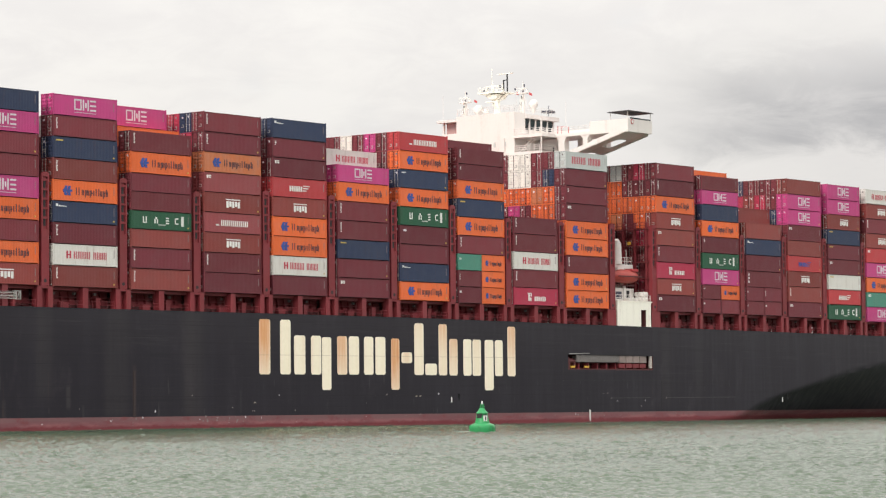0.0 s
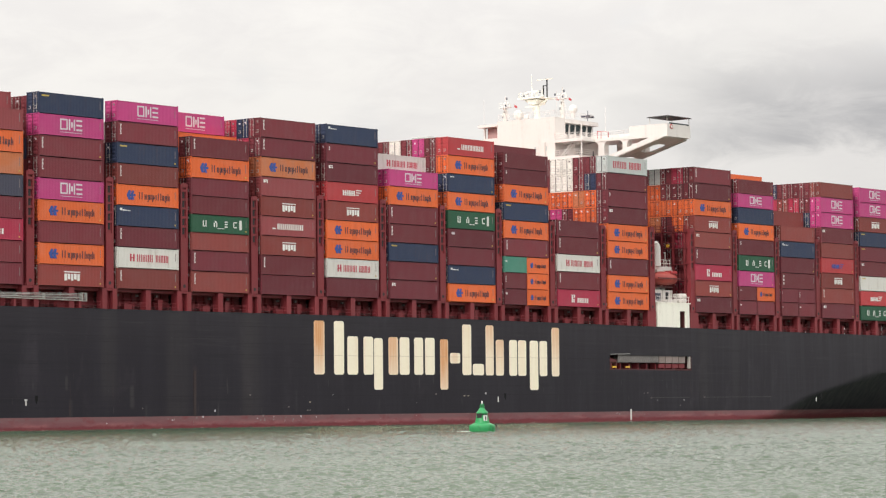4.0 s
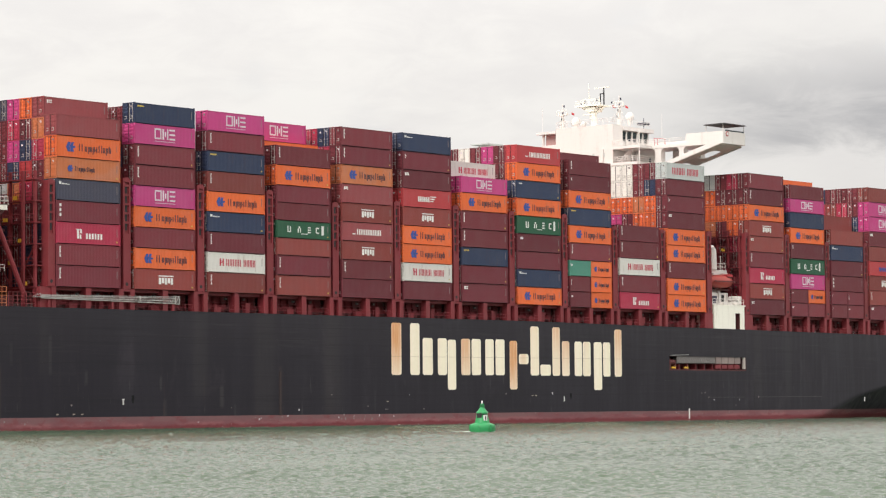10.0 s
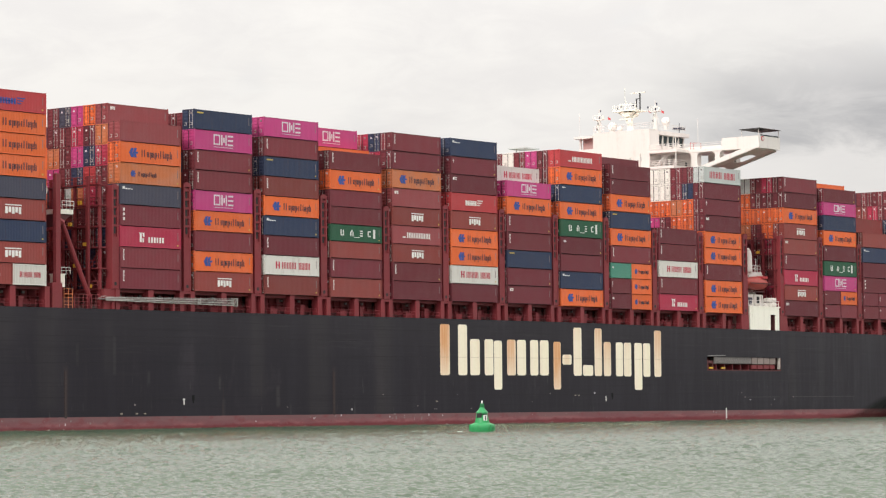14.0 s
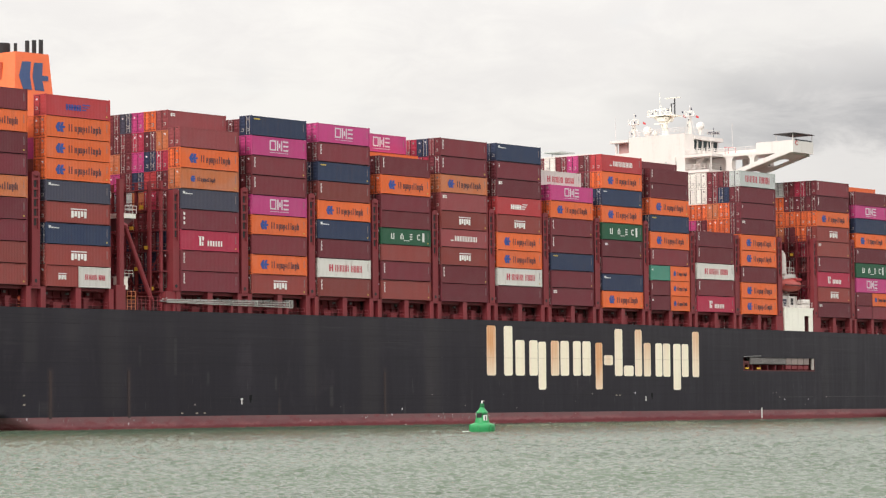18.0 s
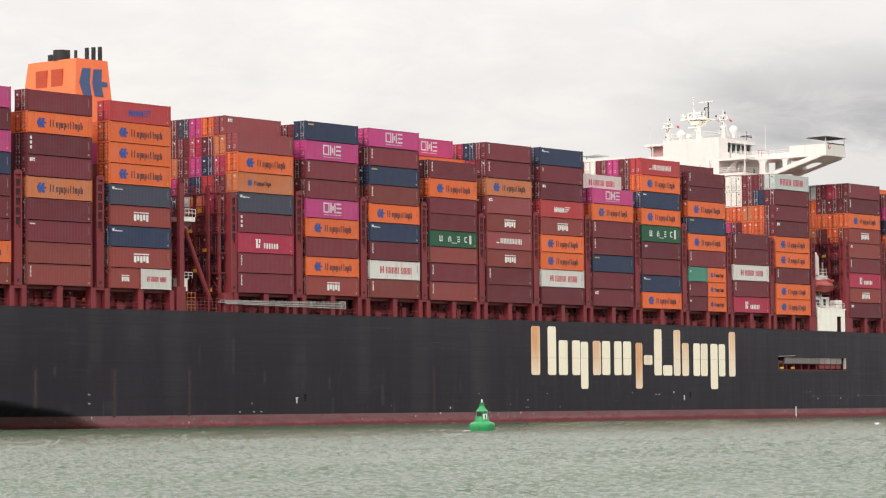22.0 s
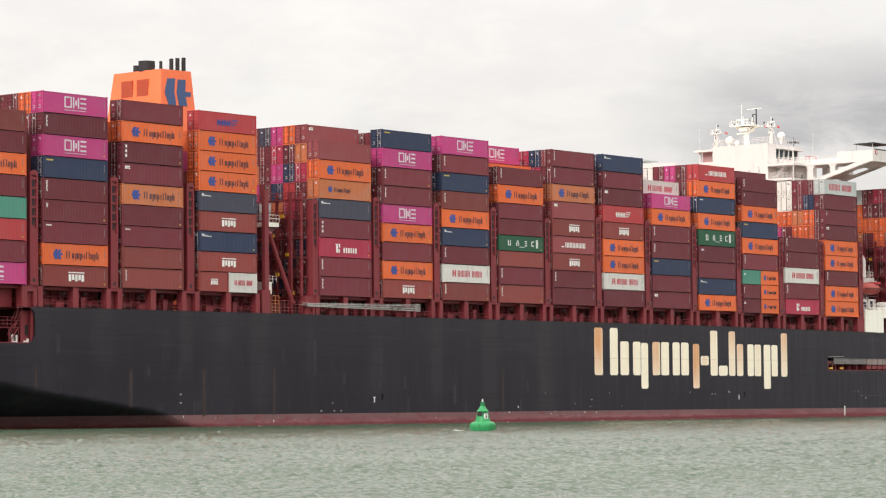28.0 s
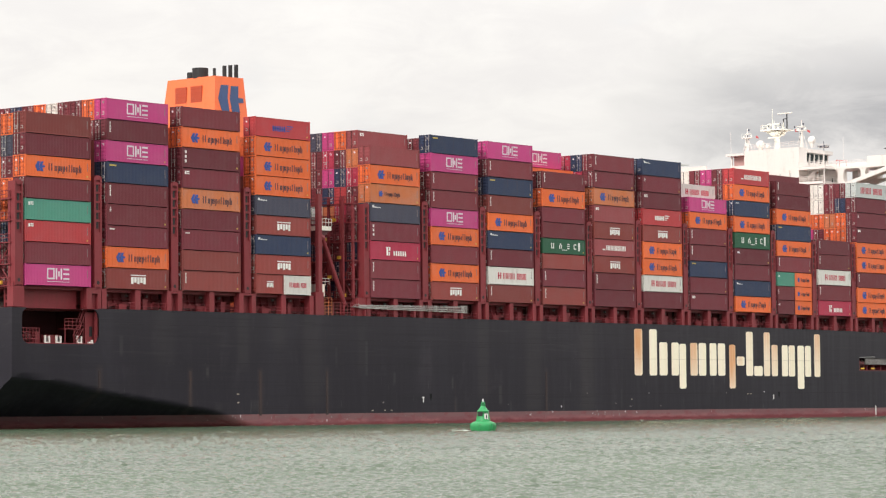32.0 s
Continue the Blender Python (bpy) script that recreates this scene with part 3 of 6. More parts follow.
s.bar((156, 3.0, z0 + 0.9), (158.4, 3.0, z0 + 0.9), 0.8, 14).bar((156, 3, z0 + 0.9), (156.15, 3, z0 + 0.9), 1.2, 14).bar((158.4, 3, z0 + 0.9), (158.55, 3, z0 + 0.9), 1.2, 14)
part("mooring_winch", s, DARK_SHADED, ship, smooth=True)

# recess with the stowed boarding ladder
x0, x1, z0, z1 = LADDER
# back and walls use the darkened red as painted shade
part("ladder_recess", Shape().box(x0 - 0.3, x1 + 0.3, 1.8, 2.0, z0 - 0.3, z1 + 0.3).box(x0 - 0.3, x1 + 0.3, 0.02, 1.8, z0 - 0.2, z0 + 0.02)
     .box(x0 - 0.3, x1 + 0.3, 0.02, 1.8, z1 - 0.02, z1 + 0.2).box(x0 - 0.2, x0 + 0.02, 0.02, 1.8, z0, z1).box(x1 - 0.02, x1 + 0.2, 0.02, 1.8, z0, z1), DARK_SHADED, ship, "recess in the hull side, its red darkened to stand for shade")
CREAM_STEEL = paint("cream_steel", (0.46, 0.41, 0.38), 0.5, grime=0.35)
DULL_ALU = paint("dull_aluminium", (0.165, 0.15, 0.145), 0.55, 0.2, grime=0.5, scale=2.0)
PANEL = paint("ladder_panel", (0.27, 0.215, 0.20), 0.55, grime=0.4, spread=0.1)
lad = part("boarding_ladder", Shape().box(x0 + 2.6, x0 + 15.0, 0.12, 0.3, z0 + 1.15, z1 - 0.25).box(x0 + 2.6, x0 + 15.0, 0.9, 1.0, z0 + 1.15, z1 - 0.42), DULL_ALU, ship, "stowed aluminium boarding ladder")
for i in range(20):
    part("rung", Shape().bar((x0 + 3.0 + i * 0.6, 0.1, z0 + 1.2), (x0 + 3.5 + i * 0.6, 0.1, z1 - 0.45), 0.03), ALU, lad)
for i in range(4):
    part("ladder_panel", Shape().box(x0 + 15.2 + i * 2.1, x0 + 17.12 + i * 2.1, 0.12, 0.35, z0 + 1.1, z1 - 0.3), PANEL, ship, "grey-beige ladder platform panel")
for i in range(9):
    part("recess_rib", Shape().box(x0 + 1.0 + i * 2.7, x0 + 1.25 + i * 2.7, 0.5, 1.8, z0 + 0.02, z0 + 1.0), DECK, ship)
part("recess_davit", Shape().bar((x0 + 0.3, 0.1, z1 - 0.1), (x0 + 6.2, 0.1, z1 + 0.05), 0.14), ALU, ship)
part("recess_stop", Shape().box(x1 - 0.75, x1 - 0.15, 0.05, 0.4, z0 + 0.15, z1 - 0.1), CREAM_STEEL, ship)
for i in range(4):
    part("recess_locker", Shape().box(x0 + 15.2 + i * 2.1, x0 + 17.0 + i * 2.1, 0.2, 0.6, z0 + 0.2, z0 + 0.92), DECK, ship)
part("ladder_winch", Shape().bar((x0 + 0.9, 0.7, z0 + 1.35), (x0 + 2.2, 0.7, z0 + 1.35), 0.42, 12).box(x0 + 0.5, x0 + 0.9, 0.3, 1.1, z0 + 0.02, z0 + 1.9).box(x0 + 2.2, x0 + 2.5, 0.3, 1.1, z0 + 0.02, z0 + 1.7), DARK_SHADED, ship, "dark red ladder winch")
part("ladder_fall", Shape().bar((x0 + 1.5, 0.4, z0 + 1.5), (x0 + 7.0, 0.3, z1 - 0.3), 0.04, 5), DULL_ALU, ship)
for x in (x0 + 1.0, x0 + 5.0):
    part("step_light", Shape().box(x, x + 1.2, 0.1, 0.3, z0 + 0.18, z0 + 0.5), YELLOW, ship, "yellow folding step")

# ---- bays: start, lowest corner, tier height; what stands in the outer row, from the top ----
BAYS = [
    ("A", 154.4, 19.85, 2.968, "b|0 w1|0 h m|0 t r|s w1|0 o"), ("B", 169.6, 19.75, 2.985, "o w1|v o n|g m|v m|t w1|c h H"),
    ("C", 184.6, 19.85, 2.972, "m|0 h w1|d w1|s f w1|0 w1|c b|0 b|v"), ("D", 200.1, 19.82, 2.942, "B h h h s|l H|0 n|l H|0 H+y"),
    ("E", 226.2, 19.82, 2.985, "e|0 h F s|l w1|d k m|v w1|v"), ("F", 241.2, 19.85, 2.955, "n|g o m|v m|v o h m|0 h H"),
    ("G", 256.0, 19.80, 2.958, "o m|v n|g b|v h n|l w1|v y b|v"), ("H", 270.8, 19.72, 2.77, "m|v h w1|0 m|0 u b|0 w1|v b|v"),
    ("I", 285.6, 19.74, 2.94, "m|v w1|v f e|s H D H m|v w1|0"), ("J", 300.3, 19.76, 2.953, "n|l w1|t w1|s R H|0 h h y w1|0"),
    ("K", 315.1, 19.74, 2.917, "o h m|v m|v n|g w1|0 w1|s"), ("L", 329.9, 19.65, 2.973, "E h n|c h u w1|q w1|0 n|l h"),
    ("M", 344.6, 19.50, 2.90, "m|v w1|t h n|g h m|v t|v+h m|v+h w1|s+h"), ("N", 359.3, 19.52, 2.91, "w1|v m|v y m|v k"),
    ("O", 374.0, 19.40, 2.98, "Y w1|0 w1|t w1|s h h m|v h h"), ("P", 401.0, 19.31, 2.953, "m|v w1|v h H|0 b|s m|v k H w1|s"),
    ("Q", 415.6, 19.22, 2.81, "m|0 o n|0 h w1|t u o m|c+h w1|s+m|0"), ("R", 430.3, 19.20, 2.88, "b|0 n|l w1|0 m|d w1|t+w1|v m|t+m|s"),
    ("S", 444.9, 19.05, 2.95, "b|0 o o m|s b|0 B H b|v w1|s"), ("T", 459.6, 18.90, 2.94, "o o H n|g w1|g m|s w R u"),
    ("U", 474.2, 18.72, 2.94, "y H m|v H r|s o h t o")]
# stacks that mix high and standard boxes: tier heights from the top
MIXED = {"H": (2.98, 3.04, 2.62, 2.68, 2.64, 2.62, 3.01, 3.06), "K": (2.70, 2.96, 2.98, 2.96, 2.95, 2.95, 3.05), "M": (2.63, 2.66, 3.0, 3.0, 3.0, 3.0, 2.69, 2.69, 2.69),
         "N": (2.86, 2.99, 2.99, 2.99, 2.98), "Q": (2.68, 2.62, 2.95, 2.95, 2.98, 2.93, 2.93, 2.62, 2.64), "R": (3.02, 3.02, 3.02, 3.0, 2.62, 2.64)}


# deck structure under and between the stacks
for i, (bay, bx, bz, th, tiers) in enumerate(BAYS):
    d = drop(bx)
    dz = DECK_Z + d + 0.1
    part("hatch_cover", Shape().box(bx - 0.5, bx + 12.7, 0.9, BEAM - 0.9, bz - 0.42, bz - 0.004), DECK, ship)
    part("hatch_coaming", Shape().box(bx - 0.9, bx + 13.1, 3.0, 3.3, dz - 0.35, bz - 0.424), DECK, ship)
    part("coaming_girder", Shape().box(bx - 0.9, bx + 13.1, 2.3, 3.0, dz + 0.62, dz + 0.98).box(bx - 0.9, bx + 13.1, 2.5, 3.0, dz + 1.55, dz + 1.68), DECK, ship)
    if bay != "A":
        for x in (bx - 0.75, bx + 5.7, bx + 12.04):
            w2 = 0.85 if x != bx + 5.7 else 1.0
            p = Shape().box(x, x + w2, 0.12, 1.3, dz, bz - 0.03).box(x - 0.12, x + w2 + 0.12, 0.1, 1.4, bz - 0.03, bz - 0.006)
            part("pedestal", p, DECK, ship)
        part("vent_box", Shape().box(bx + 2.2 + i % 3, bx + 3.7 + i % 3, 0.9, 1.6, dz, dz + 0.8), DECK, ship)
        part("vent_head", Shape().box(bx + 9.2 - i % 2, bx + 10.0 - i % 2, 1.2, 1.9, dz, dz + 1.25).box(bx + 9.1 - i % 2, bx + 10.1 - i % 2, 1.1, 2.0, dz + 1.2, dz + 1.5), DECK, ship)
        rail = Shape()
        for q in range(9):
            rail.bar((bx + 0.6 + q * 1.4, 0.25, dz), (bx + 0.6 + q * 1.4, 0.25, dz + 1.0), 0.03, 5)
        for z in (0.5, 1.0):
            rail.bar((bx + 0.6, 0.25, dz + z), (bx + 11.8, 0.25, dz + z), 0.028, 5)
        part("guard_rail", rail, DECK, ship)
        for q in range(3):
            lamp = Shape().box(bx + 2.0 + q * 3.9, bx + 2.4 + q * 3.9, 2.2, 2.5, bz - 0.95, bz - 0.62)
            part("deck_light", lamp, MARK["grey"], ship)
        if i == 1:
            stay = Shape().raw([(0, 2.2, 0), (0.12, 2.2, 0), (0.12, 3.0, 0), (0, 3.0, 0), (0, 2.85, 2.45), (0.12, 2.85, 2.45), (0.12, 3.0, 2.45), (0, 3.0, 2.45)], BOX_FACES).mesh("coaming_stay", DECK)
        for q in range(8):
            part("coaming_stay", stay, None, ship).location = (bx + 0.9 + q * 1.5, 0, dz)
        pipe = Shape().bar((bx - 0.6, 1.75, dz + 0.3), (bx + 12.8, 1.75, dz + 0.3), 0.09, 6).bar((bx - 0.6, 2.0, dz + 0.45), (bx + 12.8, 2.0, dz + 0.45), 0.06, 6)
        part("deck_pipe", pipe, DARK_SHADED, ship)


def lashing_post(x, z0, z1, wide=1.35):
    """The outer upright of a lashing bridge: a box girder whose upper half has slots, with a foot."""
    post = part("lashing_post", Shape().box(x - wide / 2, x + wide / 2, 0.35, 1.5, z0, z1).box(x - wide / 2 - 0.12, x + wide / 2 + 0.12, 0.3, 1.6, z0, z0 + 0.5)
                .box(x - wide / 2, x - wide / 2 + 0.28, 0.12, 0.35, z0, z1).box(x + wide / 2 - 0.28, x + wide / 2, 0.12, 0.35, z0, z1)
                .box(x - wide / 2 + 0.28, x + wide / 2 - 0.28, 0.14, 0.35, z0 + 0.1, (z0 + z1) / 2).box(x - 0.4, x + 0.4, 0.1, 0.35, z1 - 0.5, z1 + 0.15), DECK, ship)
    zz = (z0 + z1) / 2 + 0.5
    while zz + 1.0 < z1 - 0.4:
        # thin black box painted for the shade inside an open slot
        part("slot", Shape().box(x - 0.2, x + 0.2, 0.30, 0.346, zz, zz + 0.95), SOOT_HOLE, post)
        part("web", Shape().box(x - wide / 2 + 0.28, x + wide / 2 - 0.28, 0.16, 0.34, zz + 0.97, zz + 1.28), DECK, post)
        zz += 1.3
    # black disc on solid plate, painted for the shade in a hole
    part("bolt_hole", Shape().bar((x, 0.2, z0 + 0.75), (x, 0.134, z0 + 0.75), 0.27, 14), SOOT_HOLE, post)
    return post


for (b0, x0, z0, h0, t0), (b1, x1, z1, h1, t1) in zip(BAYS[:-1], BAYS[1:]):
    if b0 in "DO":
        continue
    n = min(len(t0.split()), len(t1.split()), 5.3)
    mid = (x0 + 12.19 + x1) / 2
    lashing_post(mid, z0 - 0.05, z0 + n * h0 - 0.2, 1.4)
    pl = Shape()
    for k in range(1, int(n) + 1):
        pl.box(mid - 0.55, mid + 0.55, 1.5, BEAM - 1.5, z0 + k * h0 - 0.35, z0 + k * h0 - 0.2)
    part("lashing_platform", pl, DARK_SHADED, ship)
    part("pedestal_cap", Shape().box(x0 + 12.9, x1 - 0.76, 0.15, 1.6, z0 - 0.35, z0 - 0.06).box(x0 + 12.9, x1 - 0.76, 0.9, 1.6, DECK_Z + drop(x0) + 0.1, z0 - 0.35), DECK, ship)


def lashing_bridge(x, z0, levels, step, rows):
    """An open lashing bridge across the deck, where a gap lets one look at it."""
    br = part("lashing_bridge", Shape().box(x - 0.25, x + 0.25, 0.4, 0.9, z0 - 2.9, z0 - 0.1), DECK, ship, "red steel lashing bridge with walkways")
    for k in range(levels):
        z = z0 + k * step
        part("walkway", Shape().box(x - 0.55, x + 0.75, 0.7, rows * 2.5 + 1, z - 0.14, z), DECK, br)
        g = Shape()
        for zz in (0.55, 1.05):
            g.bar((x - 0.55, 0.8, z + zz), (x - 0.55, rows * 2.5 + 1, z + zz), 0.05, 5)
        for q in range(rows * 2 + 1):
            g.bar((x - 0.55, 0.9 + q * 1.25, z), (x - 0.55, 0.9 + q * 1.25, z + 1.05), 0.045, 5)
        part("walkway_rail", g, DECK, br)
        if k < levels - 1:
            part("lashing_box", Shape().box(x - 0.95, x - 0.6, 2.2 + (k * 3) % 5, 2.75 + (k * 3) % 5, z + 0.15, z + 0.65), YELLOW, br, "yellow lashing gear box")
    for q in range(rows + 1):
        part("column", Shape().box(x - 0.3, x + 0.1, 1.0 + q * 2.5, 1.35 + q * 2.5, z0 - 2.9, z0 + (levels - 1) * step + 1.1), DECK, br)
    for q in range(0, rows, 2):
        part("cross_brace", Shape().bar((x + 0.2, 1.3 + q * 2.5, z0), (x + 0.2, 3.6 + q * 2.5, z0 + step), 0.1).bar((x + 0.2, 3.6 + q * 2.5, z0 + step), (x + 0.2, 1.3 + q * 2.5, z0 + 2 * step), 0.1), DECK, br)
    return br


lashing_post(225.45, 19.8, 34.4, 1.25)
lashing_bridge(223.5, 19.8, 6, 2.95, 6)
lashing_post(400.45, 19.3, 34.5, 1.4)
lashing_bridge(399.6, 19.3, 6, 2.95, 6)
lashing_post(387.6, 19.3, 34.2, 1.5)
part("post_base", Shape().box(386.7, 388.5, 0.1, 1.7, DECK_Z + drop(387) + 0.12, 19.28), DECK, ship)
part("post_base", Shape().box(399.4, 402.0, 0.1, 1.7, DECK_Z + drop(400) + 0.12, 19.28), DECK, ship)
part("post_base", Shape().box(223.4, 226.0, 0.3, 1.7, DECK_Z + 0.12, 19.78), DECK, ship)
lashing_post(153.4, 19.8, 34.0, 1.5)
lashing_bridge(152.9, 19.8, 5, 2.95, 5)
part("bracket_foot", Shape().box(152.4, 154.4, 0.2, 1.4, DECK_Z + 0.12, 19.75), DECK, ship)
part("stern_beam", Shape().box(154.6, 165.7, 2.0, 2.3, DECK_Z - 0.02, 19.42), DECK, ship, "wide red deck girder under the aft stack")
part("stern_pedestal", Shape().box(165.9, 166.9, 0.15, 1.4, DECK_Z + 0.02, 19.8).box(168.0, 168.7, 0.15, 1.4, DECK_Z + 0.02, 19.8).box(166.9, 168.0, 0.15, 1.4, 19.0, 19.8).box(166.9, 168.0, 0.6, 1.4, DECK_Z + 0.02, 19.0), DECK, ship)

# engine casing gap: heavy post, brace and crane foot
part("casing_post", Shape().box(214.25, 215.05, 0.15, 0.85, 20.4, 35.4).box(213.5, 215.3, 0.1, 1.6, DECK_Z + 0.12, 20.4).box(214.15, 215.15, 0.1, 0.95, 27.4, 27.8), DECK, ship, "heavy red deck post")
part("diagonal_brace", Shape().bar((216.0, 1.0, 28.9), (221.2, 1.0, 18.6), 0.34, 8).bar((214.9, 1.0, 29.2), (216.2, 1.0, 28.7), 0.5, 8), DECK, ship)
part("rear_post", Shape().box(222.0, 222.35, 2.0, 2.4, DECK_Z + 0.12, 35.6), DECK, ship)
cab = part("work_platform", Shape().box(215.6, 218.4, 1.2, 4.2, 30.0, 30.65), CREAM, ship, "white steel work platform")
part("platform_bracket", Shape().prism([(215.6, 28.2), (218.3, 29.95), (215.6, 29.95)], 1.4, 4.0), DARK_SHADED, cab)
g = Shape()
for x in (216.4, 217.2, 217.9, 218.6):
    g.bar((x, 1.3, 30.7), (x, 1.3, 31.8), 0.05, 5)
for z in (31.25, 31.8):
    g.bar((216.4, 1.3, z), (218.6, 1.3, z), 0.05, 5)
part("platform_rail", g, SHIP_WHITE, cab)
part("hose_reel", Shape().bar((213.0, 1.6, 33.2), (213.0, 2.4, 33.2), 1.0, 16), CREAM, ship, "round white hose reel")
part("deck_locker", Shape().box(215.7, 217.2, 1.6, 3.0, 19.9, 21.6).box(215.6, 217.4, 1.5, 3.1, 21.6, 21.72), CREAM, ship, "white deck locker")
g = Shape()
for x in (216.0, 216.8, 217.6):
    g.bar((x, 0.5, DECK_Z + 0.1), (x, 0.5, 19.6), 0.055, 5)
for z in (17.4, 17.9, 18.4, 18.9, 19.6):
    g.bar((216.0, 0.5, z), (217.6, 0.5, z), 0.045, 5)
part("yellow_frame", g, PAINTS["tan_orange"], ship, "worn yellow tubular access frame")
part("casing_wall", Shape().box(214.2, 221.0, 21.8, 33.0, DECK_Z, 46.3), FUNNEL, ship, "engine casing under the funnel")
part("deck_house_low", Shape().box(215.5, 221.5, 3.5, 8.0, DECK_Z + 0.1, 18.6), DARK_SHADED, ship)
g = Shape()
for q in range(7):
    g.bar((217.9 + q * 0.8, 0.4, DECK_Z + 0.1), (217.9 + q * 0.8, 0.4, 18.9), 0.05, 5)
for z in (17.4, 17.9, 18.4, 18.9):
    g.bar((217.9, 0.4, z), (222.7, 0.4, z), 0.045, 5)
part("casing_rail", g, DECK, ship)
g = Shape()
for q in range(4):
    g.bar((215.7 + q * 0.8, 1.5, 21.7), (215.7 + q * 0.8, 1.5, 22.6), 0.045, 5)
for z in (22.15, 22.6):
    g.bar((215.7, 1.5, z), (218.1, 1.5, z), 0.04, 5)
part("locker_rail", g, SHIP_WHITE, ship)

# funnel
fun = part("funnel", Shape().raw(
    [(213.6, 21.4, 46.0), (221.7, 21.4, 46.0), (221.7, 33.6, 46.0), (213.6, 33.6, 46.0), (214.4, 22.0, 55.4), (220.9, 22.0, 55.5), (220.9, 32.5, 55.5), (214.4, 32.5, 55.4)], BOX_FACES),
    FUNNEL, ship, "bright orange funnel with a blue emblem")
LOUVRE = paint("louvre_red", (0.42, 0.068, 0.028), 0.5)
for y in (24.6, 28.0):
    lou = part("louvre", Shape().box(214.02, 214.2, y, y + 2.45, 51.4, 54.0), LOUVRE, fun, "brick-red slatted louvre")
    for k in range(9):
        part("slat", Shape().box(213.99, 214.1, y + 0.1, y + 2.35, 51.55 + k * 0.27, 51.66 + k * 0.27), LOUVRE, lou)


def slope_y(z):
    return 21.4 + (z - 46) * 0.6 / 9.4


def funnel_mark(outline):
    n = len(outline)
    s = Shape().raw([(x, slope_y(z) - 0.07, z) for x, z in outline] + [(x, slope_y(z) + 0.02, z) for x, z in outline],
                    [tuple(range(n)), tuple(range(n, 2 * n))[::-1]] + [(i, n + i, n + (i + 1) % n, (i + 1) % n) for i in range(n)])
    part("emblem", s, FUNNEL_BLUE, fun, "plain blue funnel emblem")


funnel_mark([(214.85, 51.8), (215.55, 49.9), (217.25, 49.9), (216.95, 52.0), (217.3, 54.1), (215.6, 54.0)])
funnel_mark([(217.5, 51.9), (217.9, 49.9), (219.7, 49.9), (219.4, 51.4), (220.6, 51.5), (220.6, 52.2), (219.4, 52.2), (219.6, 54.1), (217.9, 54.0)])
part("exhaust_pipe", Shape().bar((215.6, 26.4, 55.3), (215.6, 26.4, 57.0), 1.3, 20).bar((215.2, 28.0, 55.3), (215.2, 28.0, 56.4), 0.7, 14), SOOT_HOLE, fun, "wide black exhaust stack")
for x, h, r in ((215.2, 56.7, 0.25), (217.5, 57.3, 0.33), (218.85, 57.5, 0.33), (220.2, 57.7, 0.33)):
    part("exhaust_pipe", Shape().bar((x, 22.9, 55.3), (x, 22.9, h), r, 14), SOOT_HOLE, fun)

# accommodation block with the bridge
house = part("accommodation", Shape().box(388.2, 399.2, 20.2, 38.4, DECK_Z - 0.2, 47.5), SHIP_WHITE, ship, "tall white accommodation block")
bridge = part("bridge_house", Shape().box(388.0, 400.7, 21.7, 35.1, 47.5, 51.0).box(388.0, 391.2, 21.7, 35.1, 51.0, 55.6)
              .box(391.2, 400.7, 22.4, 34.4, 51.0, 52.7).box(391.2, 400.5, 23.0, 33.8, 52.7, 54.7).box(391.2, 401.3, 21.5, 35.3, 54.7, 55.45), SHIP_WHITE, ship, "white wheelhouse")
for k in range(5):
    x = 391.5 + k * 1.8
    part("bridge_window", Shape().raw([(x, 22.5, 52.75), (x + 1.5, 22.5, 52.75), (x + 1.5, 22.98, 52.75), (x, 22.98, 52.75), (x, 22.2, 54.55), (x + 1.5, 22.2, 54.55), (x + 1.5, 22.98, 54.55), (x, 22.98, 54.55)], BOX_FACES), GLASS, bridge, "dark slanted wheelhouse window")
for k in range(6):
    part("window_pillar", Shape().box(391.2 + k * 1.8, 391.45 + k * 1.8, 22.1, 22.9, 52.0, 54.7), SHIP_WHITE, bridge)
for y, z in ((26.0, 49.4), (29.2, 49.4), (32.4, 49.4), (23.6, 49.4)):
    part("porthole_window", Shape().box(387.93, 388.0, y, y + 0.45, z, z + 0.9), PAINTS["pale_grey"], bridge)
part("far_wing_cab", Shape().box(388.3, 394.0, 35.1, 38.8, 51.0, 52.6).box(387.8, 395.0, 35.1, 39.6, 54.7, 55.15).box(388.6, 389.0, 35.1, 35.4, 52.6, 54.7).box(388.6, 389.0, 38.5, 38.8, 52.6, 54.7), SHIP_WHITE, bridge)
part("cab_window", Shape().box(389.4, 389.5, 35.4, 38.5, 52.6, 54.7), paint("tinted_glass", (0.42, 0.25, 0.24), 0.2, grime=0.1), bridge, "tinted cab window")
# near wing: deck slab, raised dodger, sloping strut with openings
wing = part("bridge_wing", Shape().box(391.6, 399.0, -0.7, 21.7, 50.75, 51.35).box(391.6, 391.8, -0.7, 7.6, 51.35, 53.05)
            .box(391.8, 399.0, -0.7, -0.5, 51.35, 53.05).box(398.8, 399.0, -0.5, 21.7, 51.35, 52.6), SHIP_WHITE, ship, "long white open bridge wing")


def strut_beam(x0, x1):
    return Shape().raw([(x0, 15.8, 46.3), (x1, 15.8, 46.3), (x1, 14.6, 47.4), (x0, 14.6, 47.4), (x0, 0.0, 50.75), (x1, 0.0, 50.75), (x1, 3.2, 50.75), (x0, 3.2, 50.75)],
                       ((0, 1, 5, 4), (1, 2, 6, 5), (2, 3, 7, 6), (3, 0, 4, 7), (0, 3, 2, 1), (4, 5, 6, 7)))


def strut_z(y):
    return 50.75 - y * 4.45 / 15.8


part("wing_strut", strut_beam(391.6, 393.9), SHIP_WHITE, wing)


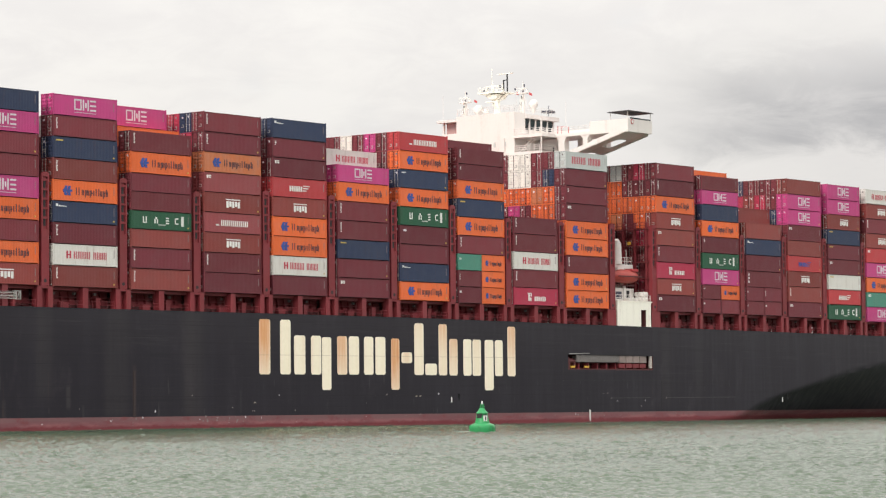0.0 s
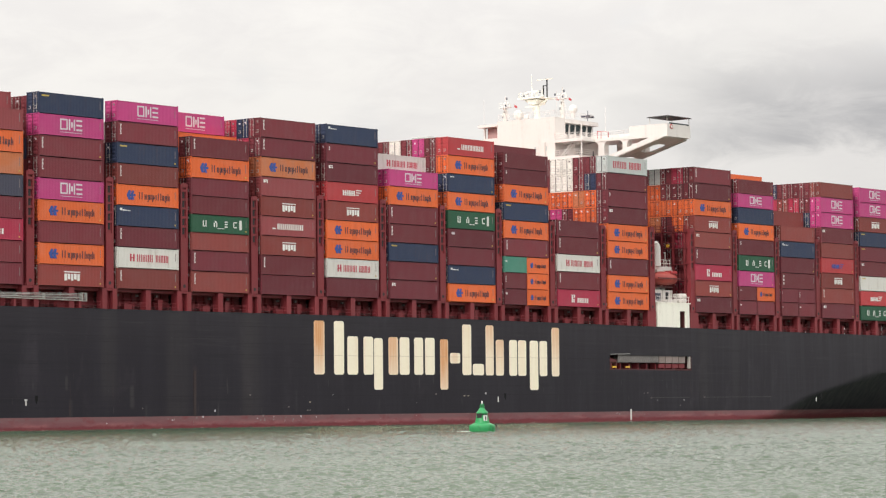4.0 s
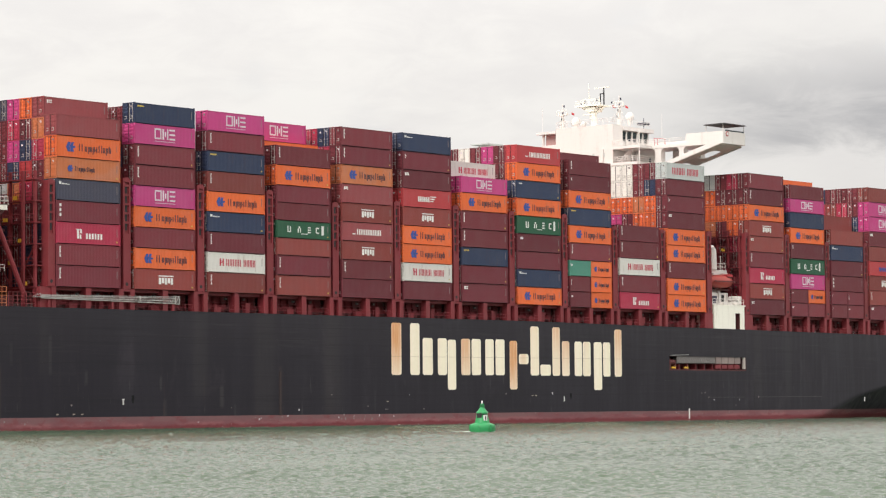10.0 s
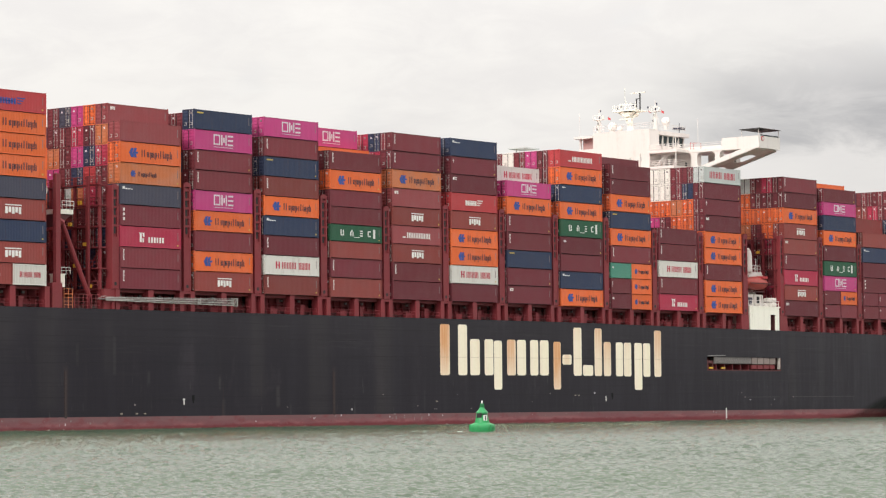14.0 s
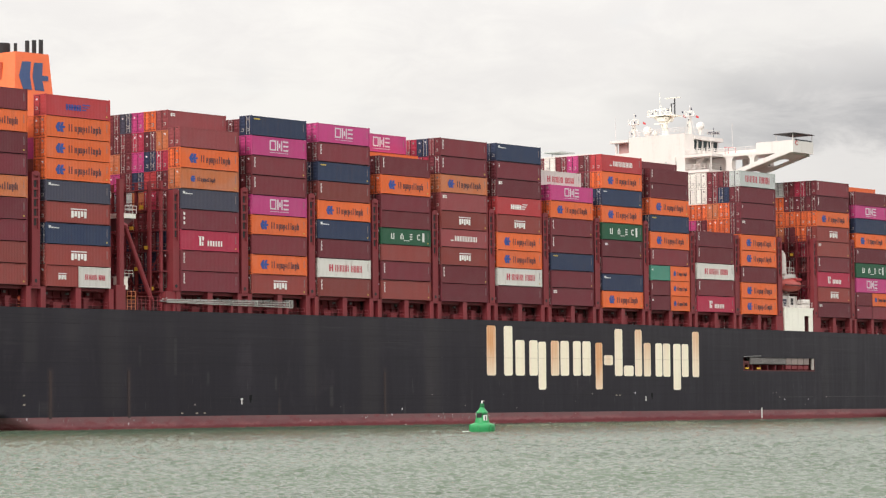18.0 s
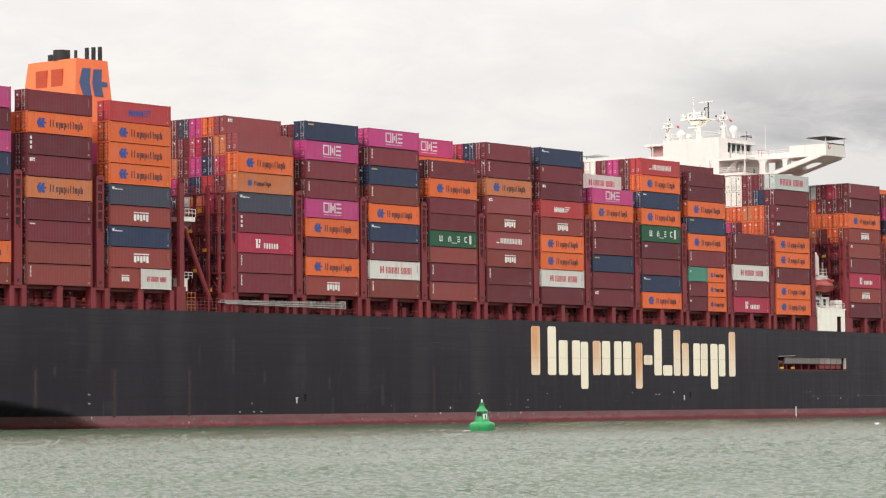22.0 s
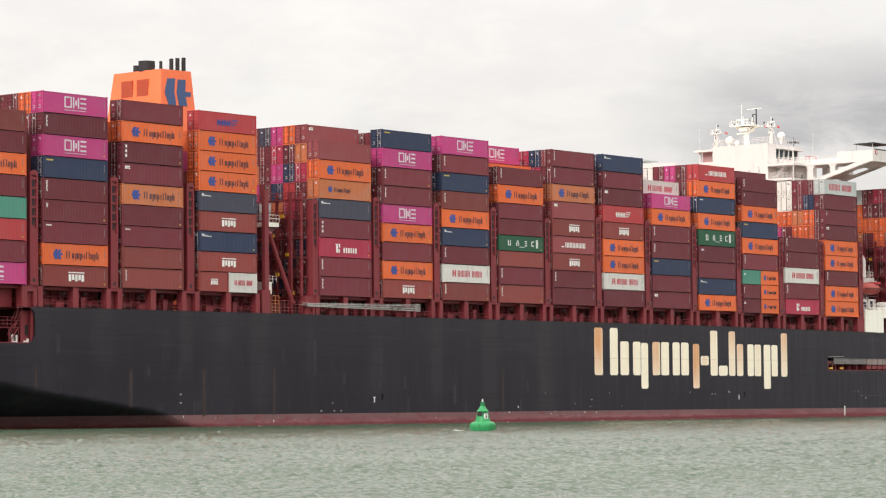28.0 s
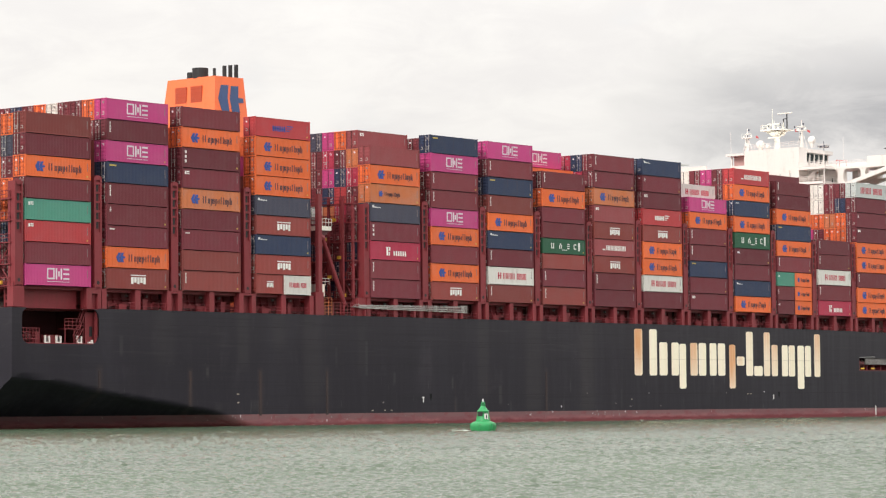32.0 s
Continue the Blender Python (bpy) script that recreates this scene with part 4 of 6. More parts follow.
def under_plate(x0, x1, y0, y1, thick=0.09):
    """A plate along the strut's sloping underside."""
    z = [strut_z(y) for y in (y0, y1)]
    return Shape().raw([(x0, y0, z[0] - thick), (x1, y0, z[0] - thick), (x1, y1, z[1] - thick), (x0, y1, z[1] - thick), (x0, y0, z[0]), (x1, y0, z[0]), (x1, y1, z[1]), (x0, y1, z[1])], BOX_FACES)


UNDERSIDE = paint("shaded_underside_paint", (0.70, 0.655, 0.62), 0.5, grime=0.2, scale=0.5)
for x0, x1, y0, y1 in ((391.7, 394.0, 0.1, 15.7), (397.3, 398.9, 0.1, 15.7), (394.003, 397.297, 0.1, 3.2), (394.003, 397.297, 7.2, 9.9), (394.003, 397.297, 13.9, 15.7)):
    part("strut_plate", under_plate(x0, x1, y0, y1), UNDERSIDE, wing, "grey-white underside plate of the wing strut")
for y0, y1 in ((3.2, 7.2), (9.9, 13.9)):
    for cx, sx in ((394.0, 1), (397.3, -1)):
        for cy, sy in ((y0, 1), (y1, -1)):
            ring = [(cx, cy)] + [(cx + sx * 1.1 * (1 - math.sin(q * math.pi / 12)), cy + sy * 1.1 * (1 - math.cos(q * math.pi / 12))) for q in range(7)]
            ring = ring if sx * sy > 0 else ring[::-1]
            part("opening_corner", Shape().raw([(x, y, strut_z(y) - 0.09) for x, y in ring] + [(x, y, strut_z(y)) for x, y in ring],
                                               [tuple(range(8))[::-1], tuple(range(8, 16))] + [(q, (q + 1) % 8, 8 + (q + 1) % 8, 8 + q) for q in range(8)]), UNDERSIDE, wing)
part("strut_rim", under_plate(398.9, 399.0, 0.1, 15.7, 0.3), SHIP_WHITE, wing)
for y0, y1 in ((20.2, 21.7), (13.3, 14.6), (8.2, 9.2)):
    low = 46.5 if y0 > 12 else 48.3
    for x0, x1 in ((391.7, 393.1), (397.5, 398.9)) if y0 < 20 else ((391.7, 398.9),):
        part("wing_web", Shape().box(x0, x1, y0, y1, low, 50.75), SHIP_WHITE, wing)


def fillet(y, z, sy, sz, r=0.9):
    """A rounded corner in the wing's girder, seen from aft."""
    arc = [(y + sy * r * (1 - math.sin(q * math.pi / 12)), z + sz * r * (1 - math.cos(q * math.pi / 12))) for q in range(7)]
    ring = [(y, z)] + arc
    n = len(ring)
    return Shape().raw([(391.72, a, b) for a, b in ring] + [(393.0, a, b) for a, b in ring],
                       [tuple(range(n)), tuple(range(n, 2 * n))[::-1]] + [(i, n + i, n + (i + 1) % n, (i + 1) % n) for i in range(n)])


for y, z, sy, sz in ((20.2, 50.75, -1, -1), (14.6, 50.75, 1, -1), (13.3, 50.75, -1, -1), (9.2, 50.75, 1, -1), (8.2, 50.75, -1, -1), (13.3, 47.8, -1, 1)):
    part("web_fillet", fillet(y, z, sy, sz), SHIP_WHITE, wing)
part("wing_back", Shape().box(393.3, 393.5, 14.6, 20.2, 46.5, 50.75), SHIP_WHITE, wing)
part("wing_door", Shape().box(393.22, 393.3, 16.4, 17.3, 47.3, 49.7), SHIP_WHITE, wing)
part("door_window", Shape().box(393.17, 393.22, 16.7, 17.0, 48.2, 49.2), GLASS, wing)
canopy = part("wing_canopy", Shape().raw([(391.2, -1.2, 54.35), (398.9, -1.2, 54.35), (398.9, 3.6, 54.3), (391.2, 3.6, 54.3), (391.6, -0.9, 54.52), (398.5, -0.9, 54.52), (398.5, 3.3, 54.47), (391.6, 3.3, 54.47)], BOX_FACES), RUBBER, wing, "dark flat canopy over the wing end")
for x, y in ((391.8, -0.55), (398.8, -0.55), (391.8, 3.2), (398.8, 3.2)):
    part("canopy_post", Shape().bar((x, y, 51.3), (x, y, 54.4), 0.07), SHIP_WHITE, canopy)
part("wind_screen", Shape().box(392.4, 398.6, -0.66, -0.6, 53.05, 53.3), GLASS, canopy, "glass wind screen")
part("wing_ring", Shape().bar((392.9, -0.78, 52.55), (392.9, -0.7, 52.55), 0.46, 18), PAINTS["red"], wing, "red lifebuoy on the wing")
part("ring_centre", Shape().bar((392.9, -0.82, 52.55), (392.9, -0.76, 52.55), 0.30, 14), SHIP_WHITE, wing)
part("far_wing", Shape().box(391.6, 399.0, 35.1, BEAM + 0.7, 50.75, 51.35).box(391.6, 391.8, 47.0, BEAM + 0.7, 51.35, 53.4), SHIP_WHITE, ship, "far bridge wing")
part("far_canopy", Shape().box(393.0, 397.8, BEAM - 3.0, BEAM + 1.4, 54.4, 54.65).bar((394, BEAM, 51.3), (394, BEAM, 54.3), 0.12), PAINTS["pale_grey"], ship)
# aft platforms and rails by the wheelhouse
part("aft_platform", Shape().box(387.6, 394.5, 15.2, 21.7, 50.75, 51.25).box(387.6, 394.0, 15.8, 24.0, 47.7, 48.2).box(387.6, 388.0, 23.8, 24.2, 47.9, 51.0), SHIP_WHITE, house)
for z in (51.25, 48.2):
    g = Shape()
    for q in range(6):
        g.bar((387.8, 15.9 + q * 1.15, z), (387.8, 15.9 + q * 1.15, z + 1.1), 0.05, 5)
    for zz in (0.4, 0.75, 1.1):
        g.bar((387.8, 15.9, z + zz), (387.8, 21.7, z + zz), 0.045, 5).bar((387.8, 15.9, z + zz), (394.0, 15.9, z + zz), 0.045, 5)
    part("platform_rail", g, SHIP_WHITE, house)
part("outside_stair", Shape().bar((388.6, 21.0, 48.2), (388.6, 17.8, 50.9), 0.1).bar((389.4, 21.0, 48.2), (389.4, 17.8, 50.9), 0.1), SHIP_WHITE, house)
part("platform_post", Shape().bar((387.9, 15.6, 47.0), (387.9, 15.6, 53.9), 0.11), SHIP_WHITE, house)
g = Shape()
for q in range(12):
    g.bar((391.7, 7.7 + q * 1.2, 51.35), (391.7, 7.7 + q * 1.2, 52.45), 0.045, 5)
for zz in (0.4, 0.75, 1.1):
    g.bar((391.7, 7.7, 51.35 + zz), (391.7, 20.9, 51.35 + zz), 0.04, 5)
part("wing_rail", g, SHIP_WHITE, wing)
part("wing_box", Shape().bar((393, 15.7, 51.35), (393, 15.7, 52.9), 0.08).bar((393, 14.9, 51.35), (393, 14.9, 52.8), 0.06).bar((393, 15.7, 52.75), (393, 13.3, 52.6), 0.06).bar((393, 13.3, 51.35), (393, 13.3, 52.6), 0.1), PAINTS["red"], wing)
part("wing_whip", Shape().bar((394, 14.6, 51.3), (394, 14.6, 57.5), 0.035, 5), SHIP_WHITE, wing)
# monkey island: rails, masts, domes, flags
g = Shape()
for q in range(12):
    g.bar((388.2, 21.8 + q * 1.2, 55.75), (388.2, 21.8 + q * 1.2, 56.85), 0.045, 5)
for q in range(8):
    g.bar((388.2 + q * 1.6, 21.8, 55.75), (388.2 + q * 1.6, 21.8, 56.85), 0.045, 5)
for zz in (0.4, 0.75, 1.1):
    g.bar((388.2, 21.8, 55.75 + zz), (388.2, 35.0, 55.75 + zz), 0.04, 5).bar((388.2, 21.8, 55.75 + zz), (400.6, 21.8, 55.75 + zz), 0.04, 5)
part("roof_rail", g, SHIP_WHITE, bridge)


def mast(x, y, top, width):
    m = part("signal_mast", Shape().bar((x, y, 55.4), (x, y, top - 1.0), 0.46, 8, 0.17).bar((x, y, top - 1.2), (x, y, top), 0.09, 6)
             .box(x - 0.5, x + 0.5, y - width, y + width, top - 2.2, top - 2.05), SHIP_WHITE, bridge, "white signal mast")
    for zz, ww in ((3.4, 0.8), (1.3, 0.55)):
        part("yard", Shape().bar((x, y - ww, top - zz), (x, y + ww, top - zz), 0.06, 5), SHIP_WHITE, m)
    for s in (-1, 1):
        part("mast_stay", Shape().bar((x, y + s * 1.5, 55.7), (x, y + s * 0.15, top - 2.2), 0.045, 5), SHIP_WHITE, m)
        part("yard_rail", Shape().bar((x - 0.45, y + s * width, top - 2.05), (x - 0.45, y + s * width, top - 1.25), 0.035, 4).bar((x - 0.45, y, top - 1.25), (x - 0.45, y + s * width, top - 1.25), 0.035, 4), CREAM, m)
    g = Shape()
    for q in range(7):
        g.bar((x - 0.5, y - 0.2, 56.0 + q * 0.5), (x - 0.5, y + 0.2, 56.0 + q * 0.5), 0.03, 4)
    g.bar((x - 0.5, y - 0.2, 55.5), (x - 0.5, y - 0.2, 59.4), 0.035, 4).bar((x - 0.5, y + 0.2, 55.5), (x - 0.5, y + 0.2, 59.4), 0.035, 4)
    part("mast_ladder", g, CREAM, m)
    for q in range(3):
        part("mast_lamp", Shape().bar((x - 0.4, y + 0.3 - q * 0.3, top - 4.2 + q * 1.1), (x - 0.4, y + 0.3 - q * 0.3, top - 3.8 + q * 1.1), 0.14, 7), PAINTS["slate"], m)
    for s in (-1, 1):
        part("yard_light", Shape().bar((x, y + s * width * 0.8, top - 2.05), (x, y + s * width * 0.8, top - 1.5), 0.16, 8), CREAM, m)
    return m


mast(396, 39.3, 61.3, 1.2)
mast(396, 25.8, 62.0, 1.1)
rm = part("radar_mast", Shape().bar((396, 31.8, 55.7), (396, 31.8, 59.8), 0.66, 8, 0.45).raw(
    [(394.6, 31.0, 59.2), (397.4, 31.0, 59.2), (397.4, 32.6, 59.2), (394.6, 32.6, 59.2), (394.4, 30.6, 60.0), (397.6, 30.6, 60.0), (397.6, 33.0, 60.0), (394.4, 33.0, 60.0)], BOX_FACES)
    .bar((396, 31.4, 58.9), (396, 29.3, 60.2), 0.22, 6).bar((396, 32.2, 58.9), (396, 34.4, 60.2), 0.22, 6)
    .box(393.8, 398.2, 29.1, 34.7, 60.2, 60.4), CREAM, bridge, "cream radar mast with platform")
g = Shape()
for q in range(6):
    g.bar((393.9, 29.2 + q * 1.08, 60.4), (393.9, 29.2 + q * 1.08, 61.3), 0.04, 5)
g.bar((393.9, 29.2, 61.3), (393.9, 34.6, 61.3), 0.04, 5).bar((393.9, 29.2, 60.9), (393.9, 34.6, 60.9), 0.035, 5)
part("mast_rail", g, CREAM, rm)
for y, h in ((29.3, 1.5), (30.6, 1.0), (31.6, 1.9), (34.5, 1.2)):
    part("mast_antenna", Shape().bar((394.4, y, 60.4), (394.4, y, 60.4 + h), 0.07, 5).box(394.25, 394.55, y - 0.16, y + 0.16, 60.4, 60.8), CREAM, rm)
part("lower_scanner", Shape().box(394.0, 394.3, 30.2, 33.0, 58.5, 58.75).bar((394.6, 31.6, 57.9), (394.6, 31.6, 58.5), 0.2, 8), CREAM, rm)
part("radar_scanner", Shape().bar((395.6, 32.6, 60.4), (395.6, 32.6, 61.6), 0.2, 8).box(395.45, 395.75, 31.0, 34.0, 61.6, 61.8), CREAM, rm)
part("gantry", Shape().box(395.8, 396.0, 29.25, 29.43, 60.4, 63.7).box(395.8, 396.0, 30.1, 30.27, 60.4, 62.7).box(395.8, 396.0, 29.43, 30.1, 62.55, 62.7), SOOT_HOLE, rm, "black exhaust gantry")
part("upper_scanner", Shape().box(395.75, 396.0, 28.0, 31.6, 63.72, 63.9), CREAM, rm)
part("mast_pole", Shape().bar((396, 33.0, 60.4), (396, 33.0, 65.0), 0.06, 6).bar((396, 34.2, 60.4), (396, 34.2, 61.6), 0.2, 8), CREAM, rm)
for x, y, z, r in ((396, 23.4, 57.7, 0.85), (395, 35.4, 57.4, 0.95), (395, 33.6, 56.9, 0.55)):
    prof = [(0.25 * r, -r * 2)] + [(max(0.02, r * math.cos(a)), r * math.sin(a)) for a in [radians(q) for q in range(-60, 91, 15)]]
    part("satellite_dome", Shape().lathe(prof, 18, (x, y, z)), SHIP_WHITE, bridge, "white satellite dome", smooth=True)
for y, z, h in ((27.2, 60.5, 0.4), (30.7, 61.2, 0.5), (33.6, 61.0, 0.6), (34.5, 60.8, 0.35), (38.6, 60.6, 0.4), (25.1, 61.0, 0.45)):
    part("mast_fitting", Shape().bar((395.5, y, z), (395.5, y, z + h), 0.15, 7), PAINTS["slate"], bridge)
for x, y, z in ((396, 24.4, 60.0), (396, 27.4, 60.3), (396, 37.2, 59.6), (396, 39.9, 59.4)):
    part("flag", Shape().raw([(x, y, z), (x + 0.2, y - 0.5, z - 0.3), (x + 0.2, y - 0.5, z - 0.7), (x, y, z - 0.5), (x + 0.05, y, z), (x + 0.25, y - 0.5, z - 0.3), (x + 0.25, y - 0.5, z - 0.7), (x + 0.05, y, z - 0.5)], BOX_FACES), PAINTS["red"], bridge, "small red signal flag")
part("roof_box", Shape().box(398.5, 400.5, 21.9, 23.5, 56.3, 56.7).bar((399.5, 22.6, 55.7), (399.5, 22.6, 57.6), 0.06), PAINTS["slate"], bridge)
part("roof_whip", Shape().bar((389, 22, 55.7), (389, 22, 60.5), 0.03, 5).bar((389, 39, 55.2), (389, 39, 60.0), 0.03, 5), SHIP_WHITE, bridge)

# boat station at the foot of the accommodation
dz = DECK_Z + drop(394) + 0.1
bs = part("boat_station", Shape().box(389.0, 396.0, 0.06, 4.0, dz, 20.75).box(397.75, 399.05, 0.06, 4.0, dz, 20.75).box(396.0, 397.75, 0.06, 4.0, 19.45, 20.75)
          .box(388.9, 399.4, 0.02, 6.0, 20.75, 20.95), CREAM, ship, "cream steel boat station with a doorway")
# lining darkened in its paint, to stand for the unlit inside
part("doorway", Shape().box(396.0, 397.68, 3.6, 3.9, dz, 19.4).box(397.68, 397.74, 0.25, 3.9, dz, 19.4).box(396.0, 397.68, 0.25, 3.6, 19.36, 19.44), DARK_SHADED, bs, "open doorway with its lining painted dark for shade")
g = Shape()
for q in range(9):
    g.bar((388.6 + q * 1.3, 0.2, 20.95), (388.6 + q * 1.3, 0.2, 22.0), 0.05, 5)
for zz in (0.5, 1.05):
    g.bar((388.6, 0.2, 20.95 + zz), (399.2, 0.2, 20.95 + zz), 0.045, 5)
part("station_rail", g, SHIP_WHITE, bs)
part("davit_house", Shape().box(390.2, 397.0, 4.0, 7.5, 20.95, 24.0).box(391.5, 397.4, 2.6, 4.0, 20.95, 23.3).box(389.8, 398.4, 3.4, 7.5, 26.7, 27.6).box(391.0, 397.6, 3.8, 7.0, 26.2, 26.7), SHIP_WHITE, bs, "white davit structure")
# flat panels on the solid wall, coloured dark for unlit openings
part("house_door", Shape().box(395.2, 396.0, 2.52, 2.6, 21.1, 22.9), SOOT_HOLE, bs, "flat dark panel that stands for an open doorway")
part("house_opening", Shape().box(391.9, 393.6, 2.52, 2.6, 21.4, 22.7), PAINTS["slate"], bs)
for x in (394.1, 396.8):
    part("house_pillar", Shape().box(x, x + 0.25, 2.4, 2.6, 20.95, 23.3), SHIP_WHITE, bs)
part("vent_tower", Shape().bar((393.9, 3.6, 27.6), (393.9, 3.6, 31.2), 0.85, 14, 0.75).bar((393.9, 3.6, 31.2), (393.5, 3.4, 31.9), 0.72, 12, 0.4), SHIP_WHITE, bs, "white ventilation tower", smooth=True)
g = Shape()
for q in range(5):
    g.bar((394.0 + q * 1.0, 3.5, 27.6), (394.0 + q * 1.0, 3.5, 28.9), 0.05, 5)
for zz in (0.6, 1.25):
    g.bar((394.0, 3.5, 27.6 + zz), (398.0, 3.5, 27.6 + zz), 0.045, 5)
part("davit_rail", g, SHIP_WHITE, bs)
part("davit_pole", Shape().bar((396.5, 3.5, 27.6), (396.5, 3.5, 30.2), 0.07), SHIP_WHITE, bs)
for x in (391.2, 395.6):
    part("davit_arm", Shape().box(x, x + 0.4, 1.6, 4.2, 26.5, 26.9).box(x, x + 0.4, 3.8, 4.2, 20.95, 26.5), SHIP_WHITE, bs)
for z in (21.35, 22.25):
    prof = [(0.02, -0.72), (0.34, -0.66), (0.43, -0.5), (0.43, -0.04), (0.47, -0.03), (0.47, 0.03), (0.43, 0.04), (0.43, 0.5), (0.34, 0.66), (0.02, 0.72)]
    can = Shape().lathe(prof, 14, (0, 0, 0))
    turned = Matrix.Translation((398.6, 1.1, z)) @ Matrix.Rotation(math.pi / 2, 4, "Y")
    part("raft_canister", Shape().raw([turned @ Vector(p) for p in can.v], can.f), SHIP_WHITE, bs, "white life raft canister", smooth=True)
part("canister_cradle", Shape().box(398.05, 398.2, 0.75, 1.45, 20.95, 22.7).box(399.0, 399.15, 0.75, 1.45, 20.95, 22.7), SHIP_WHITE, bs)
part("winch_cover", Shape().box(393.0, 394.2, 0.6, 1.8, 20.95, 21.5).box(394.8, 395.8, 0.6, 1.8, 20.95, 21.4), SHIP_WHITE, bs)


# ---- shipping containers ----
WIDE, TALL = 2.438, 2.9
LONG = {40: 12.192, 20: 6.058}


def body_shape(size, pitch=0.28, deep=0.013):
    """One skin: trapezoid corrugations round both sides and the front, a roof and a floor."""
    half, s = LONG[size] / 2, Shape()
    n = int((LONG[size] - 0.3) / pitch)
    x0, out = -n * pitch / 2, WIDE / 2 - 0.02
    side = [(x0 + i * pitch + dx, -out + deep * (1 - k)) for i in range(n) for dx, k in ((0, 0), (0.07, 0), (0.14, 1), (0.21, 1))] + [(x0 + n * pitch, -out + deep)]
    ny = 8
    py = 2 * (out - 0.1) / ny
    front = [(half - 0.1 + 0.05 * k, -out + 0.1 + i * py + dx * py) for i in range(ny) for dx, k in ((0, 0), (0.25, 0), (0.5, 1), (0.75, 1))]
    ring = side + front + [(x, -y) for x, y in side[::-1]]
    m = len(ring)
    s.raw([(x, y, 0.15) for x, y in ring] + [(x, y, TALL - 0.1) for x, y in ring],
          [(i, (i + 1) % m, m + (i + 1) % m, m + i) for i in range(m)] + [tuple(range(m))[::-1], tuple(range(m, 2 * m))])
    return s


def frame_shape(size):
    half, s = LONG[size] / 2, Shape()
    for y0, y1 in ((-WIDE / 2, -WIDE / 2 + 0.1), (WIDE / 2 - 0.1, WIDE / 2)):
        s.box(-half + 0.16, half - 0.16, y0, y1, 0.07, 0.2).box(-half + 0.16, half - 0.16, y0, y1, TALL - 0.16, TALL - 0.06)
        for x0, x1 in ((-half, -half + 0.15), (half - 0.15, half)):
            s.box(x0, x1, y0, y1, 0.12, TALL - 0.12)
        for x0, x1 in ((-half, -half + 0.18), (half - 0.18, half)):
            for z0, z1 in ((0.0, 0.12), (TALL - 0.12, TALL)):
                s.box(x0 - (0.004 if x0 < 0 else 0), x1 + (0.004 if x0 > 0 else 0), y0 - (0.004 if y0 < 0 else 0), y1 + (0.004 if y0 > 0 else 0), z0, z1)
    for x0, x1 in ((-half, -half + 0.12), (half - 0.12, half)):
        s.box(x0, x1, -WIDE / 2 + 0.1, WIDE / 2 - 0.1, 0.02, 0.15).box(x0, x1, -WIDE / 2 + 0.1, WIDE / 2 - 0.1, TALL - 0.13, TALL - 0.02)
    return s


def door_shape():
    s = Shape().box(0.045, 0.08, -0.5, 0.5, 0.2, TALL - 0.18)
    for z in (0.26, 0.76, 1.26, 1.76, 2.26):
        s.raw([(0.045, -0.44, z), (0.045, 0.44, z), (0.045, 0.44, z + 0.38), (0.045, -0.44, z + 0.38),
               (-0.005, -0.42, z + 0.10), (-0.005, 0.42, z + 0.10), (-0.005, 0.42, z + 0.28), (-0.005, -0.42, z + 0.28)], ((4, 7, 6, 5), (0, 4, 5, 1), (1, 5, 6, 2), (2, 6, 7, 3), (3, 7, 4, 0)))
    return s


def lock_bar_shape():
    s = Shape().bar((-0.03, 0, 0.12), (-0.03, 0, TALL - 0.1), 0.03, 6)
    for z in (0.2, 1.1, 1.9, 2.6):
        s.box(-0.07, 0.01, -0.09, 0.09, z, z + 0.09)
    return s


SHAPES = {("body", 40): body_shape(40), ("body", 20): body_shape(20), ("frame", 40): frame_shape(40), ("frame", 20): frame_shape(20), ("door", 0): door_shape(), ("bar", 0): lock_bar_shape()}
MESHES = {}


def shared(kind, size, material):
    key = (kind, size, material.name)
    if key not in MESHES:
        sh = Shape().raw(SHAPES[kind, size].v, SHAPES[kind, size].f)
        n = len(sh.f)
        if kind == "door":      # black rubber gasket round the leaf
            for y0, y1, z0, z1 in ((-0.555, -0.5, 0.15, TALL - 0.13), (0.5, 0.555, 0.15, TALL - 0.13), (-0.5, 0.5, 0.15, 0.2), (-0.5, 0.5, TALL - 0.18, TALL - 0.13)):
                sh.box(0.04, 0.08, y0, y1, z0, z1)
        me = MESHES[key] = sh.mesh(kind + "_" + material.name, material)
        if kind == "door":
            me.materials.append(RUBBER)
            for f in me.polygons[n:]:
                f.material_index = 1
    return MESHES[key]


